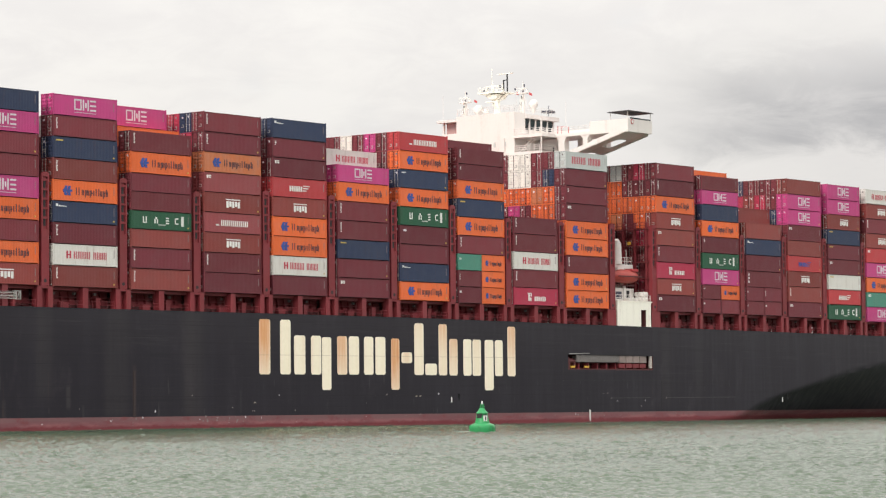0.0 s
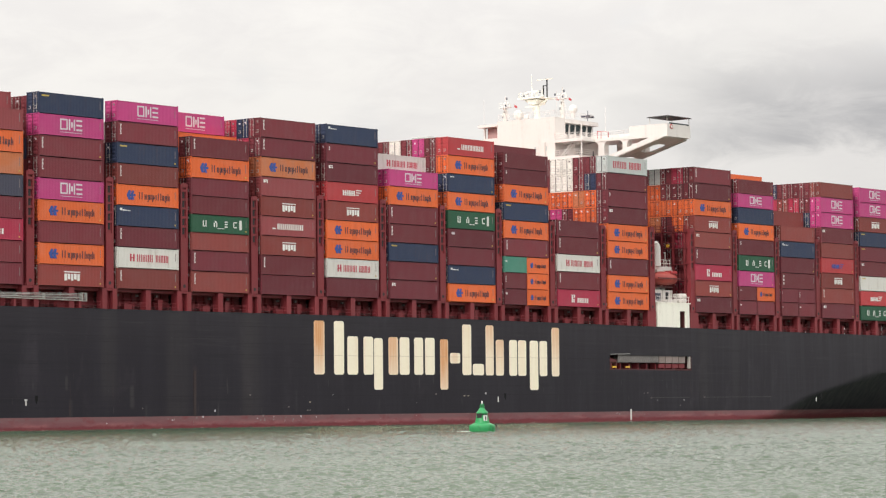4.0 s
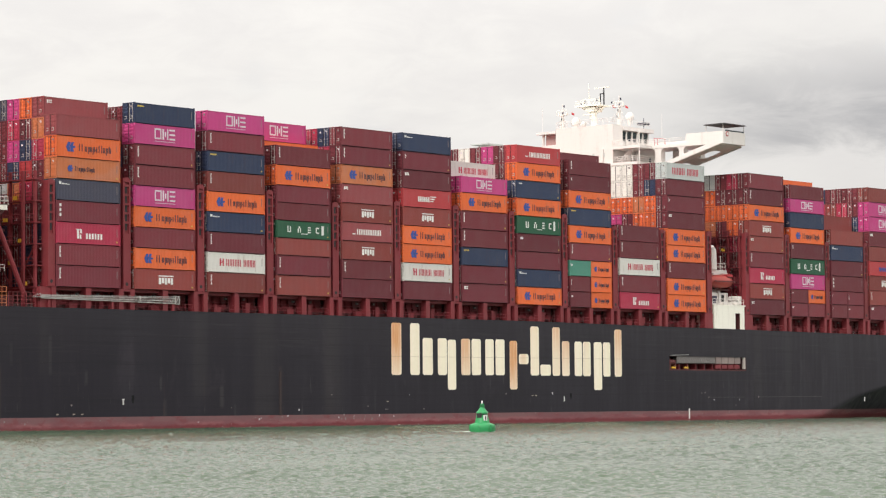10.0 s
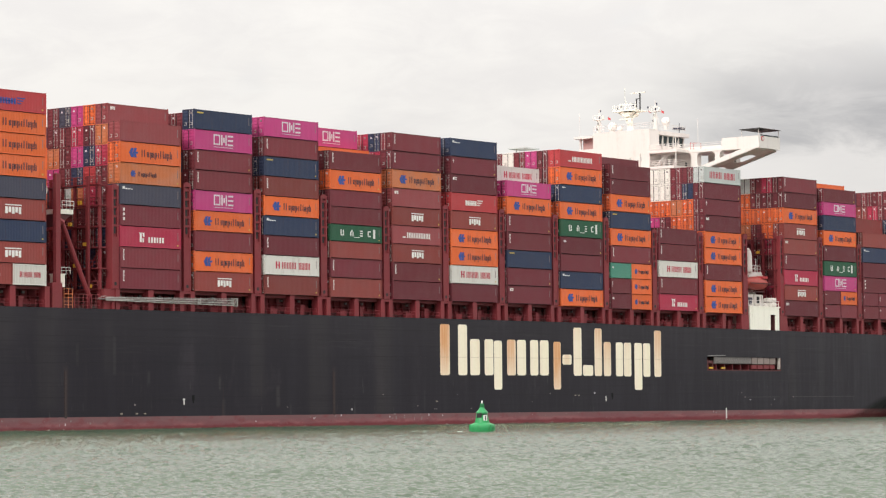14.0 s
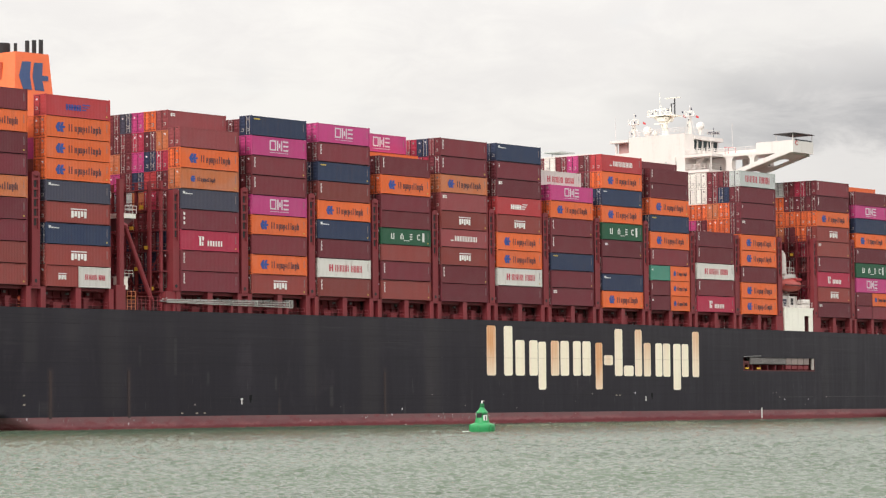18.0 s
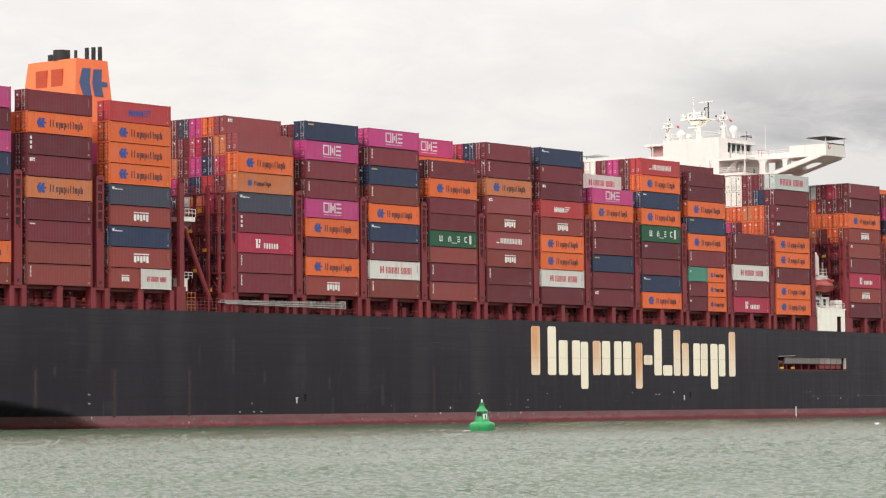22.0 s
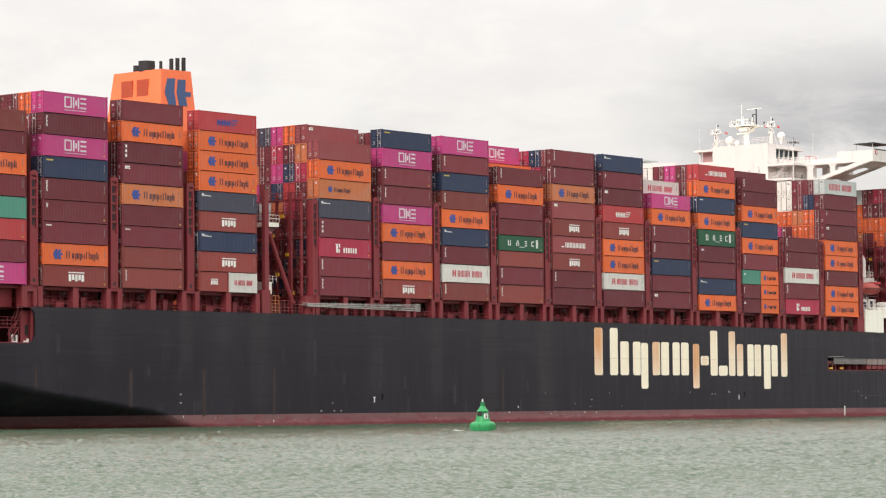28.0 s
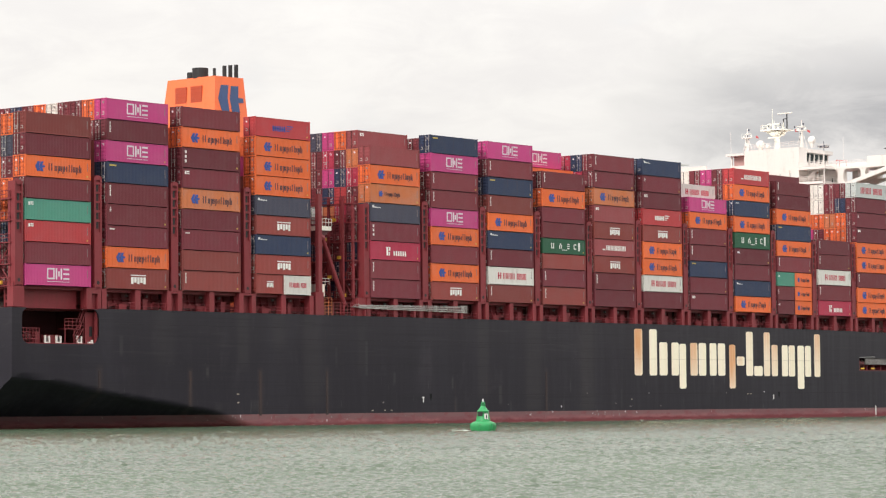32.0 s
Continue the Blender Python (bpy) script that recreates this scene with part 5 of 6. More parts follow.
def marks(kind):
    """Plain blocks in place of a line's lettering: list of (colour, name, [(x0, x1, z0, z1), ...]) on a 40-foot side, x from its aft end."""
    if kind == "hapag":
        word = [(4.3, 1.0, 0), (4.8, 1.0, 0), (5.4, 0.72, 0), (6.0, 0.72, 0.28), (6.35, 0.72, 0), (6.9, 0.72, 0.28), (7.6, 0.72, 0), (8.05, 1.0, 0), (8.55, 1.0, 0), (8.9, 0.72, 0), (9.45, 0.72, 0.28), (10.0, 1.0, 0)]
        return [("blue", "emblem", [[(1.85, 1.45), (2.2, 0.8), (2.72, 0.8), (2.5, 1.45), (2.72, 2.1), (2.3, 2.1)]]),
                ("blue", "emblem", [[(2.55, 1.45), (2.85, 0.8), (3.35, 0.8), (3.15, 1.3), (3.6, 1.35), (3.6, 1.6), (3.15, 1.6), (3.35, 2.1), (2.9, 2.1)]]),
                ("ink", "lettering", [(x, x + 0.15, 0.95 - d, 0.95 + h) for x, h, d in word] + [(x + 0.25, x + 0.39, 0.95, 0.95 + 0.72) for x, h, d in word[2:6] + word[9:]] + [(7.2, 7.45, 1.2, 1.35)])]
    if kind == "hapag_small":
        return [(c, n, [[(1.0 + x * 0.60, 1.45 + (z - 1.45) * 0.66) for x, z in r] if len(r) > 4 else (1.0 + r[0] * 0.60, 1.0 + r[1] * 0.60, 1.45 + (r[2] - 1.45) * 0.66, 1.45 + (r[3] - 1.45) * 0.66) for r in rs]) for c, n, rs in marks("hapag")]
    if kind == "one":
        return [("silver", "lettering", [(4.0, 4.2, 0.9, 2.4), (5.15, 5.35, 0.9, 2.4), (4.2, 5.15, 0.9, 1.1), (4.2, 5.15, 2.2, 2.4), (5.6, 5.85, 0.9, 2.4), (6.5, 6.75, 0.9, 2.4), (6.05, 6.3, 1.3, 2.0),
                                         (7.0, 8.1, 0.9, 1.13), (7.0, 8.1, 1.53, 1.76), (7.0, 8.1, 2.17, 2.4), (4.0, 8.1, 0.55, 0.62)])]
    if kind == "yang":
        return [("red", "lettering", [(2.5, 2.75, 0.95, 2.0), (3.1, 3.35, 0.95, 2.0), (2.75, 3.1, 1.4, 1.55)] +
                 [(3.9 + 0.36 * i, 4.05 + 0.36 * i, 0.95, 1.95) for i in range(9)] + [(7.6 + 0.33 * i, 7.75 + 0.33 * i, 0.95, 1.95) for i in range(8)])]
    if kind == "yang_big":
        return [("red", "lettering", [(1.9 + 0.52 * i, 2.12 + 0.52 * i, 0.85, 2.05) for i in range(8)] + [(6.7 + 0.46 * i, 6.92 + 0.46 * i, 0.85, 2.05) for i in range(8)])]
    if kind == "uasc":
        return [("white", "lettering", [(2.4, 2.6, 1.0, 2.0), (2.95, 3.15, 1.0, 2.0), (2.6, 2.95, 1.0, 1.15), (4.7, 4.9, 1.0, 1.7), (5.2, 5.4, 1.0, 1.7), (4.9, 5.2, 1.7, 2.0), (5.5, 6.9, 0.75, 0.85),
                                        (7.0, 7.6, 1.0, 1.2), (7.0, 7.6, 1.4, 1.6), (7.0, 7.6, 1.8, 2.0), (8.8, 9.0, 1.1, 1.9), (9.0, 9.5, 1.0, 1.2), (9.0, 9.5, 1.8, 2.0), (10.1, 10.6, 0.75, 2.3)])]
    if kind == "hmm":
        return [("white", "lettering", [(4.75 + 0.6 * i, 5.2 + 0.6 * i, 0.8 + 0.18 * (i % 2), 1.72) for i in range(5)] + [(4.7, 7.7, 1.9, 2.05)])]
    if kind in ("slant", "slant_blue"):
        return [("white" if kind == "slant" else "blue", "lettering", [(3.8 + 0.5 * i, 4.12 + 0.5 * i, 0.95, 1.75) for i in range(6)] + [(3.9, 6.4, 1.28, 1.42), (6.9, 8.3, 1.75, 1.9), (6.9, 8.0, 1.4, 1.55), (6.8, 7.6, 1.05, 1.2)])]
    if kind == "hyun":
        return [("white", "lettering", [(3.6 + 0.42 * i, 3.82 + 0.42 * i, 1.0, 1.85) for i in range(14)] + [(2.5, 3.2, 1.0, 1.2)])]
    if kind == "kline":
        return [("white", "lettering", [(3.9, 4.25, 0.75, 2.05), (4.4, 4.7, 0.75, 1.3), (4.5, 4.8, 1.5, 2.05), (3.7, 4.5, 1.95, 2.05)] + [(5.6 + 0.55 * i, 5.9 + 0.55 * i, 0.75, 1.5) for i in range(6)])]
    if kind == "dots":
        return [("white", "serial_mark", [(0.62, 0.95, 0.75, 1.15), (0.62, 0.95, 1.4, 1.8), (0.62, 0.95, 2.05, 2.45)])]
    if kind == "serial":
        return [("white", "serial_mark", [(0.62, 0.80 + 0.07 * (q % 3 == 0), 1.12 + 0.21 * q, 1.27 + 0.21 * q) for q in range(7)])]
    if kind == "tiny":
        return [("white", "serial_mark", [(0.62, 0.84, 1.85, 1.98), (0.62, 0.90, 2.06, 2.22), (0.62, 0.80, 2.3, 2.42)])]
    if kind == "corner":
        return [("white", "serial_mark", [(0.6, 1.55, 2.3, 2.46)])]
    if kind == "logo":
        return [("white", "serial_mark", [(0.55, 0.95, 2.15, 2.5), (1.05, 1.45, 2.12, 2.3), (1.5, 2.0, 2.12, 2.26), (2.08, 2.5, 2.12, 2.24)])]
    if kind == "oval":
        return [("silver", "serial_mark", [[(0.8, 2.1), (1.0, 1.95), (1.5, 1.95), (1.7, 2.1), (1.5, 2.32), (1.0, 2.32)]])]
    if kind == "sticker":
        return [("white", "serial_mark", [(0.6, 0.88, 2.0, 2.45), (0.96, 1.2, 2.05, 2.2), (0.96, 1.5, 2.28, 2.45), (1.28, 1.5, 2.0, 2.2)])]
    if kind == "gold":
        return [("yellow", "serial_mark", [(0.6, 1.9, 2.3, 2.5)])]
    return []


RIGHT = [(11.5, 11.57, 1.2, 2.3)]


def mark_mesh(kind, i, colour, rects, size):
    key = (kind, i, size)
    if key not in MESHES:
        k = 1.0 if size == 40 else 0.497
        s = Shape()
        for rect in rects:
            if len(rect) > 4:
                q = 1.0 if size == 40 else 0.72
                s.prism([(x * k - LONG[size] / 2, 1.45 + (z - 1.45) * q) for x, z in rect], -WIDE / 2 - 0.012, -WIDE / 2 + 0.03)
                continue
            x0, x1, z0, z1 = rect
            z0, z1 = (z0, z1) if size == 40 else (1.45 + (z0 - 1.45) * 0.72, 1.45 + (z1 - 1.45) * 0.72)
            s.box(x0 * k - LONG[size] / 2, x1 * k - LONG[size] / 2, -WIDE / 2 - 0.012, -WIDE / 2 + 0.03, z0, z1)
        MESHES[key] = s.mesh("marking_" + kind, MARK[colour])
    return MESHES[key]


# code: paint, marking, words for the label
KINDS = {
    "m": ("maroon", "serial", "maroon"), "w1": ("wine", "corner", "dark wine-red"), "b": ("brown", "serial", "red-brown"), "r": ("red", "corner", "red"),
    "R": ("red", "slant", "bright red, white-marked"), "B": ("red", "slant_blue", "bright red, blue-marked"), "h": ("orange", "hapag", "orange, blue-emblemed"),
    "f": ("tan_orange", "hapag", "faded orange, blue-emblemed"), "F": ("tan_orange", "hapag_small", "faded orange, small-emblemed"), "E": ("red", "hyun", "red, worn white-marked"),
    "n": ("navy", "corner", "dark navy blue"), "s": ("slate", "corner", "slate grey-blue"),
    "o": ("pink", "one", "magenta pink, silver-marked"), "y": ("white", "yang", "off-white, red-marked"), "Y": ("pale_grey", "yang_big", "pale grey, large red-marked"),
    "u": ("green", "uasc", "dark green, white-marked"), "H": ("rust_brown", "hmm", "rust-brown, white-marked"), "D": ("rose", "hyun", "faded red, white-marked"),
    "k": ("crimson", "kline", "crimson, white-marked"), "t": ("teal", "sticker", "sea-green"), "w": ("white", "gold", "dirty white"), "W": ("bright_white", "", "bright white"), "x": ("orange", "", "plain orange"),
    "e": ("rose", "corner", "faded red"), "c": ("crimson", "", "plain crimson"), "p": ("pink", "", "plain magenta pink"), "g": ("pale_grey", "", "plain pale grey"), "a": ("tan_orange", "", "weathered orange")}
PLAIN = ["serial", "corner", "sticker", "serial", "", "serial", "", "corner"]
PLACARDS = {"v": "serial", "c": "corner", "s": "sticker", "d": "dots", "g": "gold", "l": "logo", "t": "tiny", "q": "oval", "0": ""}
count = [0]


def container(code, size, x, y, z, h, side=True):
    code, _, how = code.partition("|")
    colour, kind, words = KINDS[code]
    count[0] += 1
    if how and kind in ("serial", "corner"):
        kind = PLACARDS[how]
    elif kind in ("serial", "corner"):
        kind = PLAIN[(count[0] * 7 + int(x)) % 8] if code not in ("n", "s") else ("corner", "gold", "corner")[count[0] % 3]
    where = "on deck pedestals" if z < 20.5 else "in a stack"
    at = pose(x, y, z)
    c = thing("shipping_container", at, "%s corrugated %s-foot container %s" % (words, "forty" if size == 40 else "twenty", where), "shipping container", "containers stacked on the deck")
    c.scale = (1, 1, h / TALL)
    p = PAINTS[colour]
    part("body", shared("body", size, p), p, c)
    part("frame", shared("frame", size, p), p, c)
    for sy in (-1, 1):
        d = part("door", shared("door", 0, p), p, c)
        d.location = (-LONG[size] / 2, sy * 0.565, 0)
        for k in (-0.3, 0.3):
            b = part("lock_bar", shared("bar", 0, BAR if colour in ("maroon", "wine", "brown", "navy", "slate", "crimson", "rust_brown") and (count[0] * 5 + sy) % 4 < 2 else PAINTS["brown"] if colour == "orange" else p), p, d)
            b.location = (0, k, 0)
        if "plate" not in MESHES:
            for q, mark in enumerate(("silver", "grey", "grey")):
                sh = Shape().box(-0.03, 0.02, -0.18, 0.18, 2.33, 2.44).box(-0.03, 0.02, -0.18, -0.02 + 0.08 * q, 2.15, 2.33)
                MESHES["plate", q] = sh.mesh("plate", MARK[mark])
            MESHES["plate"] = Shape().box(-0.03, 0.02, -0.14, 0.14, 2.08, 2.32).mesh("plate", MARK["silver"])
            MESHES["tag"] = Shape().box(-0.07, 0.02, -0.24, 0.14, 1.12, 1.20).box(-0.07, 0.02, -0.24, -0.16, 0.86, 1.12).box(-0.07, 0.02, -0.24, 0.24, 0.78, 0.86).mesh("tag", BAR)
        if sy < 0 and count[0] % 4:
            part("door_plate", MESHES["plate", count[0] % 3], None, d)
        elif sy > 0 and count[0] % 5 < 2:
            part("door_plate", MESHES["plate"], None, d).location = (0, 0.05 * (count[0] % 3), 0)
        if (count[0] + sy) % 3 < 2:
            part("door_handle", MESHES["tag"], None, d).location = (0, 0, -0.1 * (count[0] % 3))
    if side:
        n = 0
        for col, nm, rects in marks(kind):
            for rect in ([[q] for q in rects] if nm != "serial_mark" else [rects]):
                part("letter_block" if nm == "lettering" else nm, mark_mesh(kind, n, col, rect, size), None, c)
                n += 1
        if size == 40:
            part("data_panel", mark_mesh("right", 0, "grey", RIGHT, 40), None, c)
            if count[0] % 3 == 0:
                part("caution_mark", mark_mesh("caution", 0, "yellow", [(11.4, 11.62, 0.4, 0.62)], 40), None, c)
    return c


ROW = 2.5
for bay, bx, bz, h, tiers in BAYS:
    codes = tiers.split()[::-1]
    heights = MIXED.get(bay, (h,) * len(codes))[::-1]
    for k, code in enumerate(codes):
        z, h = bz + sum(heights[:k]), heights[k]
        if "+" in code:
            a, b = code.split("+")
            container(a, 20, bx + 3.03, WIDE / 2, z, h)
            container(b, 20, bx + 12.19 - 3.03, WIDE / 2, z, h)
        else:
            container(code, 40, bx + 6.096, WIDE / 2, z, h)

# rows further inboard whose ends or tops show: bay, row, lowest tier, tier height, codes from that tier up
INNER = [
    ("A", 1, 0, 2.95, "m m n x x m s x"), ("A", 2, 0, 2.95, "m c m n m x m n"), ("A", 3, 0, 2.95, "m m x m m c m m"),
    ("B", 1, 7, 2.985, "m x"), ("B", 2, 7, 2.985, "m m"), ("B", 3, 7, 2.985, "c m"), ("B", 4, 7, 2.985, "m w"), ("B", 5, 7, 2.985, "m x"), ("B", 6, 7, 2.985, "x m"), ("B", 7, 7, 2.985, "m n"), ("B", 8, 7, 2.985, "m w1"), ("B", 9, 7, 2.985, "m n"), ("B", 10, 7, 2.985, "m x"),
    ("E", 1, 0, 2.94, "m m n m m m c a e"), ("E", 2, 0, 2.94, "m n m m c r n w1 x"), ("E", 3, 0, 2.94, "n m m m a n p c p"), ("E", 4, 0, 2.94, "m m n m g m m m s"), ("E", 5, 0, 2.94, "m m m c s p a m m"),
    ("F", 1, 7, 2.91, "m m"), ("F", 2, 7, 2.91, "m m"), ("H", 1, 6, 2.93, "m x"), ("H", 2, 6, 2.97, "m m o"),
    ("I", 1, 7, 2.94, "c n"), ("I", 2, 7, 2.94, "m c"), ("I", 3, 7, 2.94, "m m"), ("K", 1, 6, 2.9, "m y"), ("K", 2, 6, 2.9, "m"),
    ("L", 1, 7, 2.973, "m m"), ("L", 2, 7, 2.973, "m p"), ("L", 3, 7, 2.973, "m m"), ("L", 4, 7, 2.973, "m W"), ("L", 5, 7, 2.973, "m m"), ("L", 6, 7, 2.973, "m m"),
    ("M", 1, 7, 2.98, "m m"), ("M", 2, 7, 2.94, "m m"),
    ("O", 1, 4, 2.98, "m x x n m"), ("O", 2, 4, 2.98, "m x a m m"), ("O", 3, 4, 2.98, "m w1 x W W"), ("O", 4, 4, 2.98, "m p x W W"), ("O", 5, 4, 2.98, "m m x m m"),
    ("P", 1, 0, 2.953, "m c m m c x x w1 c"), ("P", 2, 0, 2.953, "m m c m m w1 x m m"), ("P", 3, 0, 2.953, "m m p c m a x x g"), ("P", 4, 0, 2.953, "m m c m m x x x m"),
    ("Q", 1, 7, 2.94, "m x"), ("R", 1, 5, 2.9, "m b"), ("S", 1, 6, 2.95, "n m m"), ("S", 2, 6, 2.95, "m c m"), ("S", 3, 6, 2.95, "m b m"), ("S", 4, 6, 2.95, "m c n"), ("S", 5, 6, 2.95, "m m m"),
    ("T", 1, 7, 2.94, "m c"), ("U", 1, 7, 2.94, "m m")]
START = {b[0]: b for b in BAYS}
LOWEST = {}
for bay, row, first, h, codes in INNER:
    _, bx, bz, bh, _t = START[bay]
    LOWEST[bay, row] = first
    for k, code in enumerate(codes.split()):
        container(code, 40, bx + 6.096, WIDE / 2 + row * ROW, bz + (first + k) * h, h, side=(k == len(codes.split()) - 1))


# what fills the hold of each bay further in, out of sight but for tops and chinks
def island_paint():
    m = bpy.data.materials.new("mixed_container_paint")
    m.use_nodes = True
    n = Nodes(m.node_tree)
    r = n.add("ShaderNodeNewGeometry").outputs["Random Per Island"]
    ramp = n.add("ShaderNodeValToRGB", {0: r})
    ramp.color_ramp.interpolation = "CONSTANT"
    stops = [(0.0, "maroon"), (0.3, "orange"), (0.45, "wine"), (0.6, "navy"), (0.7, "brown"), (0.82, "pink"), (0.88, "crimson"), (0.95, "white")]
    el = ramp.color_ramp.elements
    for i, (p, c) in enumerate(stops):
        e = el[i] if i < 2 else el.new(p)
        e.position, e.color = p, (*COLOURS[c], 1)
    grain = n.noise(n.add("ShaderNodeTexCoord").outputs["Object"], 2.0, 5)
    b = n.add("ShaderNodeBsdfPrincipled", {"Base Color": n.mix(n.smooth(grain, 0.45, 0.8, 0.0, 0.5), ramp.outputs[0], (0.03, 0.02, 0.02)), "Roughness": 0.55})
    n.add("ShaderNodeOutputMaterial", {"Surface": b.outputs[0]})
    return m


fill = Shape()
for bay, bx, bz, h, tiers in BAYS:
    top = min(8, len(tiers.split()))
    if bay == "H":
        top = 7
    for row in range(1, 23):
        n = LOWEST.get((bay, row), top)
        hh = h if (bay, row) not in LOWEST else next(q[3] for q in INNER if q[0] == bay and q[1] == row)
        for k in range(n):
            z, y = bz + k * hh, row * ROW
            fill.box(bx, bx + 12.19, y, y + WIDE, z, z + hh - 0.02)
stacks = thing("inboard_container_stacks", pose(0, 0, 0), "mixed maroon, orange and blue containers packed inboard", "containers", kind="stuff")
part("stacked_containers", fill, island_paint(), stacks)

# ---- loose things on board ----
boat = thing("lifeboat", pose(393.9, 2.2, 23.75), "enclosed orange-red lifeboat hanging in white davits", "lifeboat")
v, f = [], []
NS, NA = 17, 16
for i in range(NS):
    q = -1 + 2 * i / (NS - 1)
    k = max(0.05, (1 - abs(q) ** 2.6)) ** 0.5
    for j in range(NA):
        a = j * math.tau / NA
        c, s2 = math.cos(a), math.sin(a)
        v.append((q * 3.9, 1.45 * k * c, 1.55 + (1.2 if s2 < 0 else 1.3) * k * abs(s2) ** 0.8 * (1 if s2 > 0 else -1)))
for i in range(NS - 1):
    f += [(i * NA + j, i * NA + (j + 1) % NA, (i + 1) * NA + (j + 1) % NA, (i + 1) * NA + j) for j in range(NA)]
f += [tuple(range(NA))[::-1], tuple(range((NS - 1) * NA, NS * NA))]
part("boat_hull", Shape().raw(v, f), BOAT, boat, smooth=True)
part("rubbing_strake", Shape().box(-3.5, 3.5, -1.5, -1.36, 1.48, 1.66), DARK_SHADED, boat)
part("canopy_hatch", Shape().box(0.8, 2.6, -1.3, 0.2, 2.5, 2.95), PAINTS["red"], boat, "bright orange hatch cover")
part("keel", Shape().box(-3.0, 3.0, -0.12, 0.12, -0.05, 0.2), DARK_SHADED, boat)
for x in (-2.6, 2.6):
    part("lifting_hook", Shape().bar((x, 0, 2.6), (x, 0, 3.2), 0.08), BAR, boat)
for x, z in ((397.5, 20.95), (397.5, 21.85), (399.0, 20.95)):
    raft = thing("liferaft_canister", pose(x, 1.0, z), "white liferaft canister on the boat station", "liferaft", "liferafts")
    part("canister", Shape().bar((0, -0.1, 0.42), (0, 1.3, 0.42), 0.42, 14).box(-0.35, 0.35, 0.1, 1.1, 0.0, 0.08), SHIP_WHITE, raft, smooth=True)
    part("band", Shape().bar((0, 0.5, 0.42), (0, 0.62, 0.42), 0.435, 14), BAR, raft)

gang = thing("accommodation_ladder", pose(223.1, -0.12, 17.55), "long grey aluminium boarding ladder stowed along the deck edge", "gangway")
for q, (z0, z1, y) in enumerate(((0.62, 0.40, 0.0), (0.70, 0.58, 0.12), (0.78, 0.76, 0.04), (0.88, 0.96, 0.22), (0.98, 1.16, 0.02), (1.08, 1.38, 0.24))):
    part("stringer", Shape().bar((0.2, y, z0), (26.0, y, z1), 0.045 if q % 2 else 0.06), ALU if q % 2 else BAR, gang)
for k in range(13):
    a, b = k / 13, (k + 0.9) / 13
    part("rail_stanchion", Shape().bar((0.4 + 26 * a, 0.03, 0.62 - 0.22 * a), (0.4 + 26 * b, 0.03, 0.98 + 0.18 * b), 0.03), ALU, gang)
for k in range(26):
    part("tread", Shape().box(0.5 + k, 0.8 + k, 0.26, 0.75, 0.72 - k * 0.008, 0.76 - k * 0.008), DARK_SHADED, gang)
part("end_platform", Shape().box(-0.9, 0.3, 0.05, 0.7, 0.72, 0.84).bar((-0.9, 0.1, 0.8), (0.3, 0.1, 1.3), 0.04).bar((-0.9, 0.6, 0.8), (0.3, 0.6, 1.3), 0.04), ALU, gang)
part("end_frame", Shape().box(26.0, 26.12, -0.06, 0.5, 0.3, 1.5).box(26.8, 26.92, -0.06, 0.5, 0.33, 1.5).box(26.12, 26.8, -0.06, 0.04, 1.4, 1.5).box(26.12, 26.8, -0.06, 0.04, 0.3, 0.41).bar((26.1, 0, 0.45), (26.8, 0, 1.4), 0.04), BAR, gang)
part("end_frame", Shape().box(19.0, 19.12, -0.08, 0.5, 0.42, 1.28), BAR, gang)
for x in (1.5, 13.5, 25.5):
    part("bracket", Shape().box(x, x + 0.4, 0.0, 0.8, -0.6, 0.35), DECK, gang)

# ---- the buoy ----
BX, BY = 4.25, 307.0
buoy = tagged(new("navigation_buoy"), "green steel channel buoy afloat, with a lantern and number plate", "buoy")
buoy.location, buoy.scale = (BX, BY, 0.05), (1.10, 1.10, 1.07)
part("float", Shape().lathe([(0.9, -0.5), (1.15, -0.3), (1.24, 0.0), (1.30, 0.35), (1.29, 0.6), (1.2, 0.75), (0.98, 0.86), (0.75, 0.92)], 32), BUOY, buoy, "wide round green float", smooth=True)
tow = part("tower", Shape().lathe([(0.78, 0.88), (0.71, 1.15), (0.62, 1.55), (0.55, 1.92), (0.63, 1.95), (0.62, 2.02), (0.46, 2.14), (0.36, 2.3), (0.24, 2.5), (0.20, 2.55)], 24), BUOY, buoy, "tapering green tower", smooth=True)
part("cage", Shape().bar((-0.2, 0, 2.5), (-0.13, 0, 2.95), 0.05).bar((0.2, 0, 2.5), (0.13, 0, 2.95), 0.05).bar((0, -0.2, 2.5), (0, -0.13, 2.95), 0.05).bar((0, 0.2, 2.5), (0, 0.13, 2.95), 0.05).bar((0, 0, 2.62), (0, 0, 2.68), 0.27, 12), BUOY, tow)
part("lantern", Shape().lathe([(0.07, 2.85), (0.08, 3.08), (0.065, 3.2), (0.02, 3.26)], 12), MARK["silver"], buoy, "pale lantern on the top", smooth=True)
part("solar_panel", Shape().box(-0.26, 0.26, -0.05, 0.03, 1.45, 1.9, pose(-0.29, -0.54, 0, 0, 0, -26)), BUOY_DARK, tow, "black square panel")
plate = part("number_plate", Shape().box(-0.2, 0.2, -0.05, 0.03, 1.12, 1.72, pose(0.31, -0.57, 0, 0, 0, 28)), MARK["white"], tow, "white number plate")
part("plate_bar", Shape().box(-0.06, 0.06, -0.07, -0.05, 1.22, 1.62, pose(0.31, -0.57, 0, 0, 0, 28)), BUOY_DARK, tow)
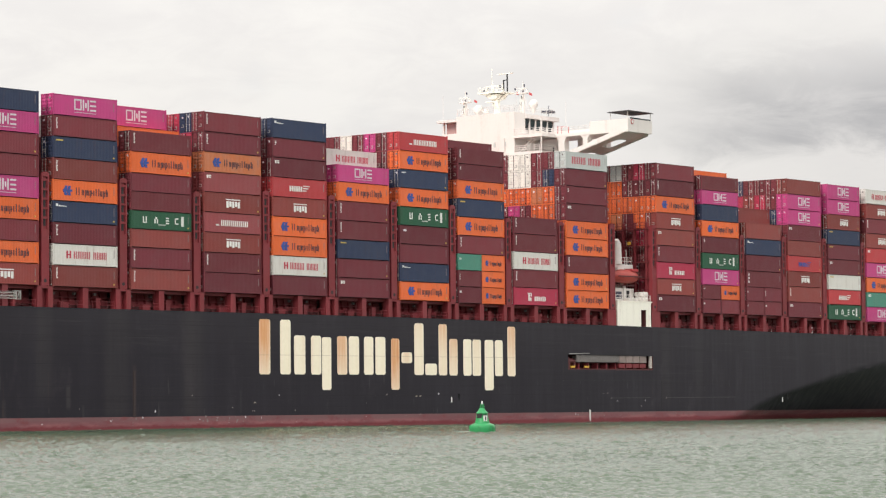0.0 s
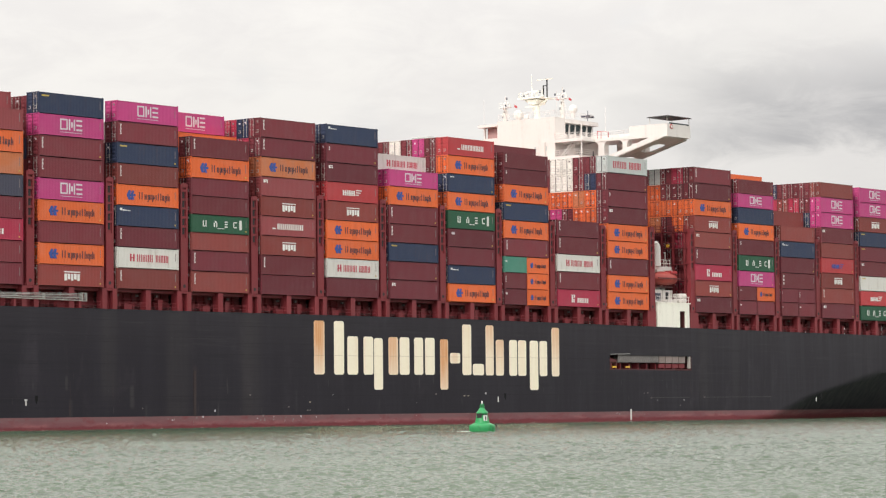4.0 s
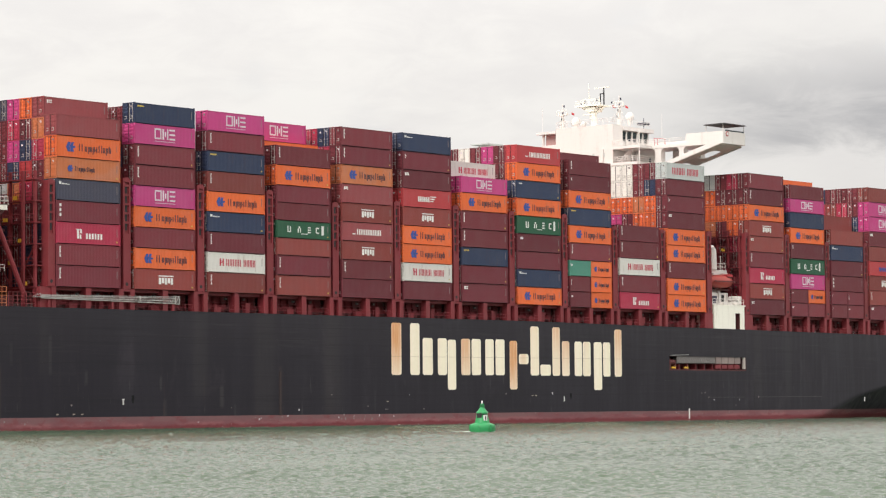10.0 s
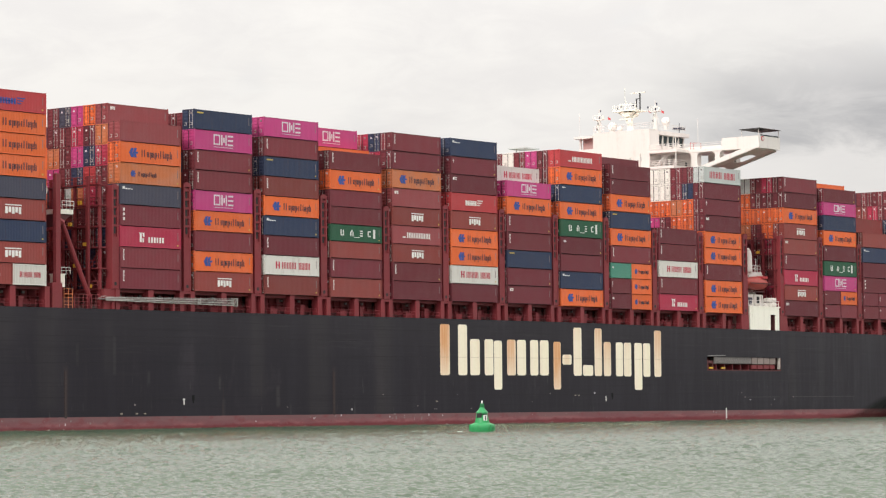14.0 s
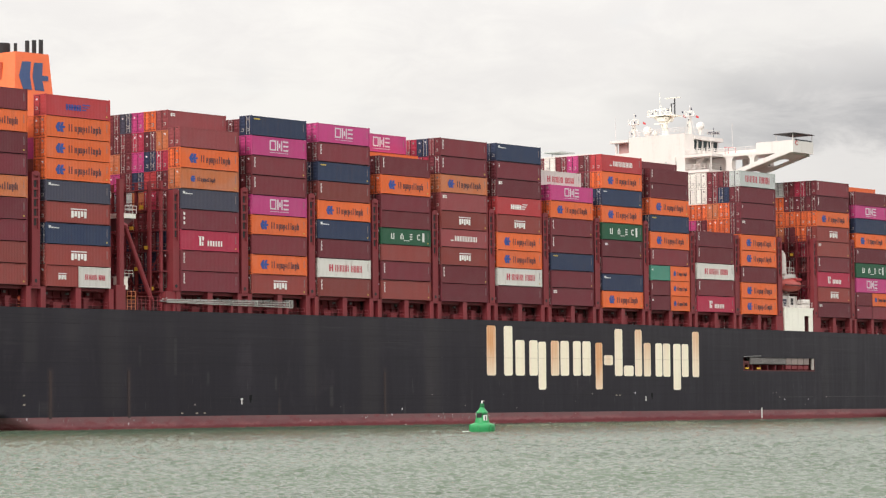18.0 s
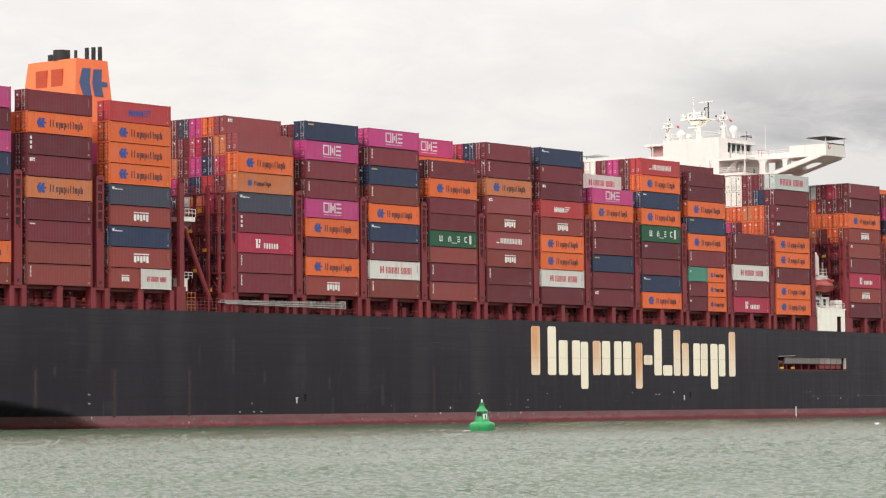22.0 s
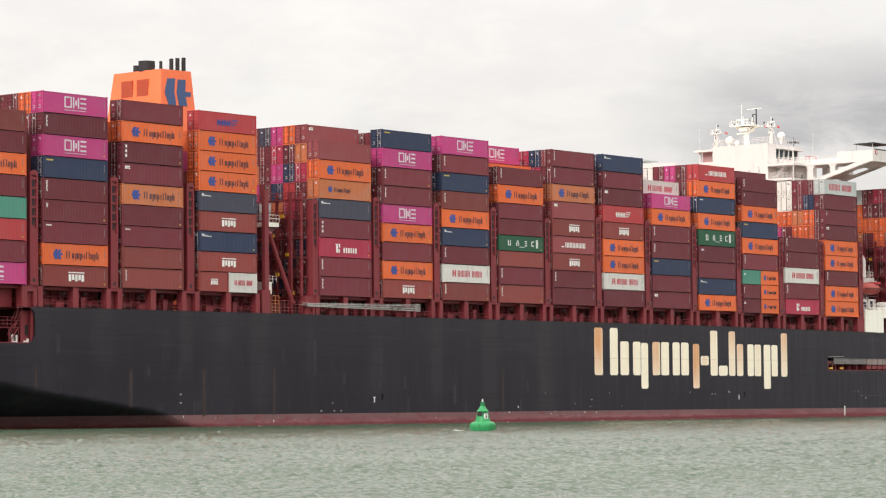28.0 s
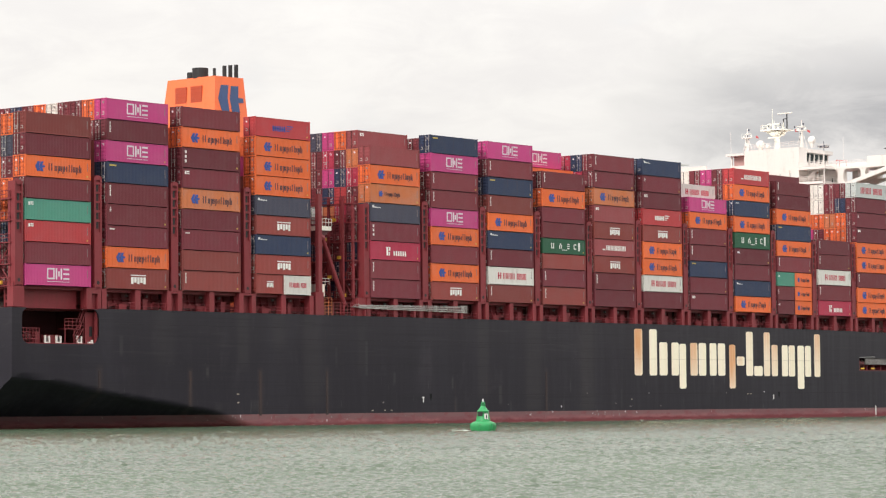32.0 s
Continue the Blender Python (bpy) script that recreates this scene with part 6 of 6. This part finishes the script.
part("name_bar", Shape().box(-0.2, 0.25, -0.04, 0.02, 1.74, 1.83, pose(0.17, -0.545, 0, 0, 0, 16)), BUOY_DARK, tow)
for a in range(0, 360, 60):
    part("lifting_lug", Shape().box(1.24, 1.36, -0.06, 0.06, 0.1, 0.66, pose(0, 0, 0, 0, 0, a + 12)), BUOY, buoy)


# ---- foam ----
def foam_shape(rng, spots):
    s = Shape()
    for x, y, lx, ly in spots:
        n = 7
        ring = [(x + lx * rng.uniform(0.6, 1.0) * math.cos(k * math.tau / n), y + ly * rng.uniform(0.6, 1.0) * math.sin(k * math.tau / n)) for k in range(n)]
        s.raw([(a, b, 0.0) for a, b in ring] + [(x + (a - x) * 0.6, y + (b - y) * 0.6, 0.07) for a, b in ring],
              [(k, (k + 1) % n, n + (k + 1) % n, n + k) for k in range(n)] + [tuple(range(n, 2 * n))])
    return s


FOAM = paint("sea_foam", (0.50, 0.53, 0.48), 0.7, grime=0.25, scale=4.0)
rng = random.Random(8)
wash = thing("bow_wash_foam", TRIM.inverted(), "thin broken white foam along the ship's waterline", "foam", kind="stuff")
spots = []
for _ in range(26):
    x = rng.uniform(195, 400)
    spots.append((x, inset(x, 0.0) - rng.uniform(0.05, 0.5), rng.uniform(0.1, 0.4), rng.uniform(0.05, 0.12)))
part("foam_patches", foam_shape(rng, spots), FOAM, wash)
eddy = tagged(new("buoy_foam"), "small white foam streak trailing from the buoy", "foam", kind="stuff")
eddy.location = (BX, BY, 0)
part("foam_streak", foam_shape(rng, [(-1.5 - 0.3 * k, -0.4 + 0.2 * (k % 3), 0.34 - 0.03 * k, 0.25) for k in range(7)]), FOAM, eddy)

# ---- a gull low over the water ----
gull = tagged(new("gull"), "white gull gliding low over the water", "bird")
FEATHER = paint("white_feathers", (0.78, 0.78, 0.76), 0.6, grime=0.1, scale=6.0)
part("torso", Shape().raw([(q * 0.24, 0.06 * k * math.cos(j * math.tau / 8), 0.055 * k * math.sin(j * math.tau / 8)) for q, k in ((-1.0, 0.25), (-0.6, 0.75), (0, 1.0), (0.5, 0.8), (0.85, 0.55), (1.05, 0.1)) for j in range(8)],
                          [(i * 8 + j, i * 8 + (j + 1) % 8, (i + 1) * 8 + (j + 1) % 8, (i + 1) * 8 + j) for i in range(5) for j in range(8)] + [tuple(range(8))[::-1], tuple(range(40, 48))]), FEATHER, gull, smooth=True)
part("tail", Shape().raw([(-0.22, -0.03, 0), (-0.22, 0.03, 0), (-0.42, 0.08, 0.0), (-0.42, -0.08, 0.0), (-0.22, -0.03, 0.02), (-0.22, 0.03, 0.02), (-0.42, 0.08, 0.012), (-0.42, -0.08, 0.012)], ((0, 1, 2, 3), (7, 6, 5, 4), (0, 4, 5, 1), (1, 5, 6, 2), (2, 6, 7, 3), (3, 7, 4, 0))), FEATHER, gull)
part("beak", Shape().bar((0.24, 0, -0.005), (0.31, 0, -0.02), 0.015, 6, 0.004), YELLOW, gull)
WINGS = []
for sy in (-1, 1):
    pts = [(0.12, 0.0), (0.16, 0.28), (0.02, 0.66), (-0.06, 0.66), (-0.02, 0.3), (-0.12, 0.0)]
    v = [(x, sy * y, 0.02 - 0.1 * max(0, y - 0.3)) for x, y in pts] + [(x, sy * y, 0.0 - 0.1 * max(0, y - 0.3)) for x, y in pts]
    wing_ob = part("wing", Shape().raw(v, [tuple(range(6)), tuple(range(6, 12))[::-1]] + [(i, 6 + i, 6 + (i + 1) % 6, (i + 1) % 6) for i in range(6)]), PAINTS["pale_grey"], gull, "pale grey wing")
    WINGS.append((wing_ob, sy))


# ---- what moves ----
def motions():
    walk(gull, [(t, pose(x, 250, z, 0, 0, yaw)) for t, x, z, yaw in (
        (0.0, 150.0, 9.0, 180), (19.0, 52.0, 3.2, 180), (21.5, 40.6, 1.6, 180), (22.0, 39.52, 0.99, 180), (22.5, 38.53, 0.60, 180), (23.0, 37.55, 0.48, 180), (24.0, 35.95, 0.36, 180),
        (24.5, 35.02, 0.40, 180), (25.0, 33.99, 0.58, 175), (25.5, 33.45, 0.70, 140), (26.2, 34.0, 1.3, 70), (26.8, 36.0, 2.6, 25), (27.5, 39.0, 4.0, 12), (28.2, 42.4, 4.9, 8), (32.0, 62.0, 8.0, 5))])
    for ob, sy in WINGS:
        walk(ob, [(k * 0.25, pose(0, 0, 0.02, sy * (32 if k % 2 else -12), 0, 0)) for k in range(129)])
    for ob, at in SAILING:
        walk(ob, [(t, ship_pose(t) @ TRIM @ at) for t in SHIP_TIMES])
    walk(buoy, [(t, pose(BX + dx, BY, z)) for t, dx, z in ((0.0, 0.0, 0.02), (4.0, 0.0, 0.02), (10.0, 0.0, 0.04), (16.0, -0.02, 0.04), (19.0, -0.01, 0.06), (22.5, -0.02, 0.10), (26.0, 0.0, 0.08), (28.0, 0.06, 0.10), (32.0, 0.10, 0.10))])
    walk(water, [(0.0, pose(-4.0, -7.5, 0)), (16.0, pose(0, 0, 0)), (32.0, pose(4.0, 7.5, 0))])


motions()
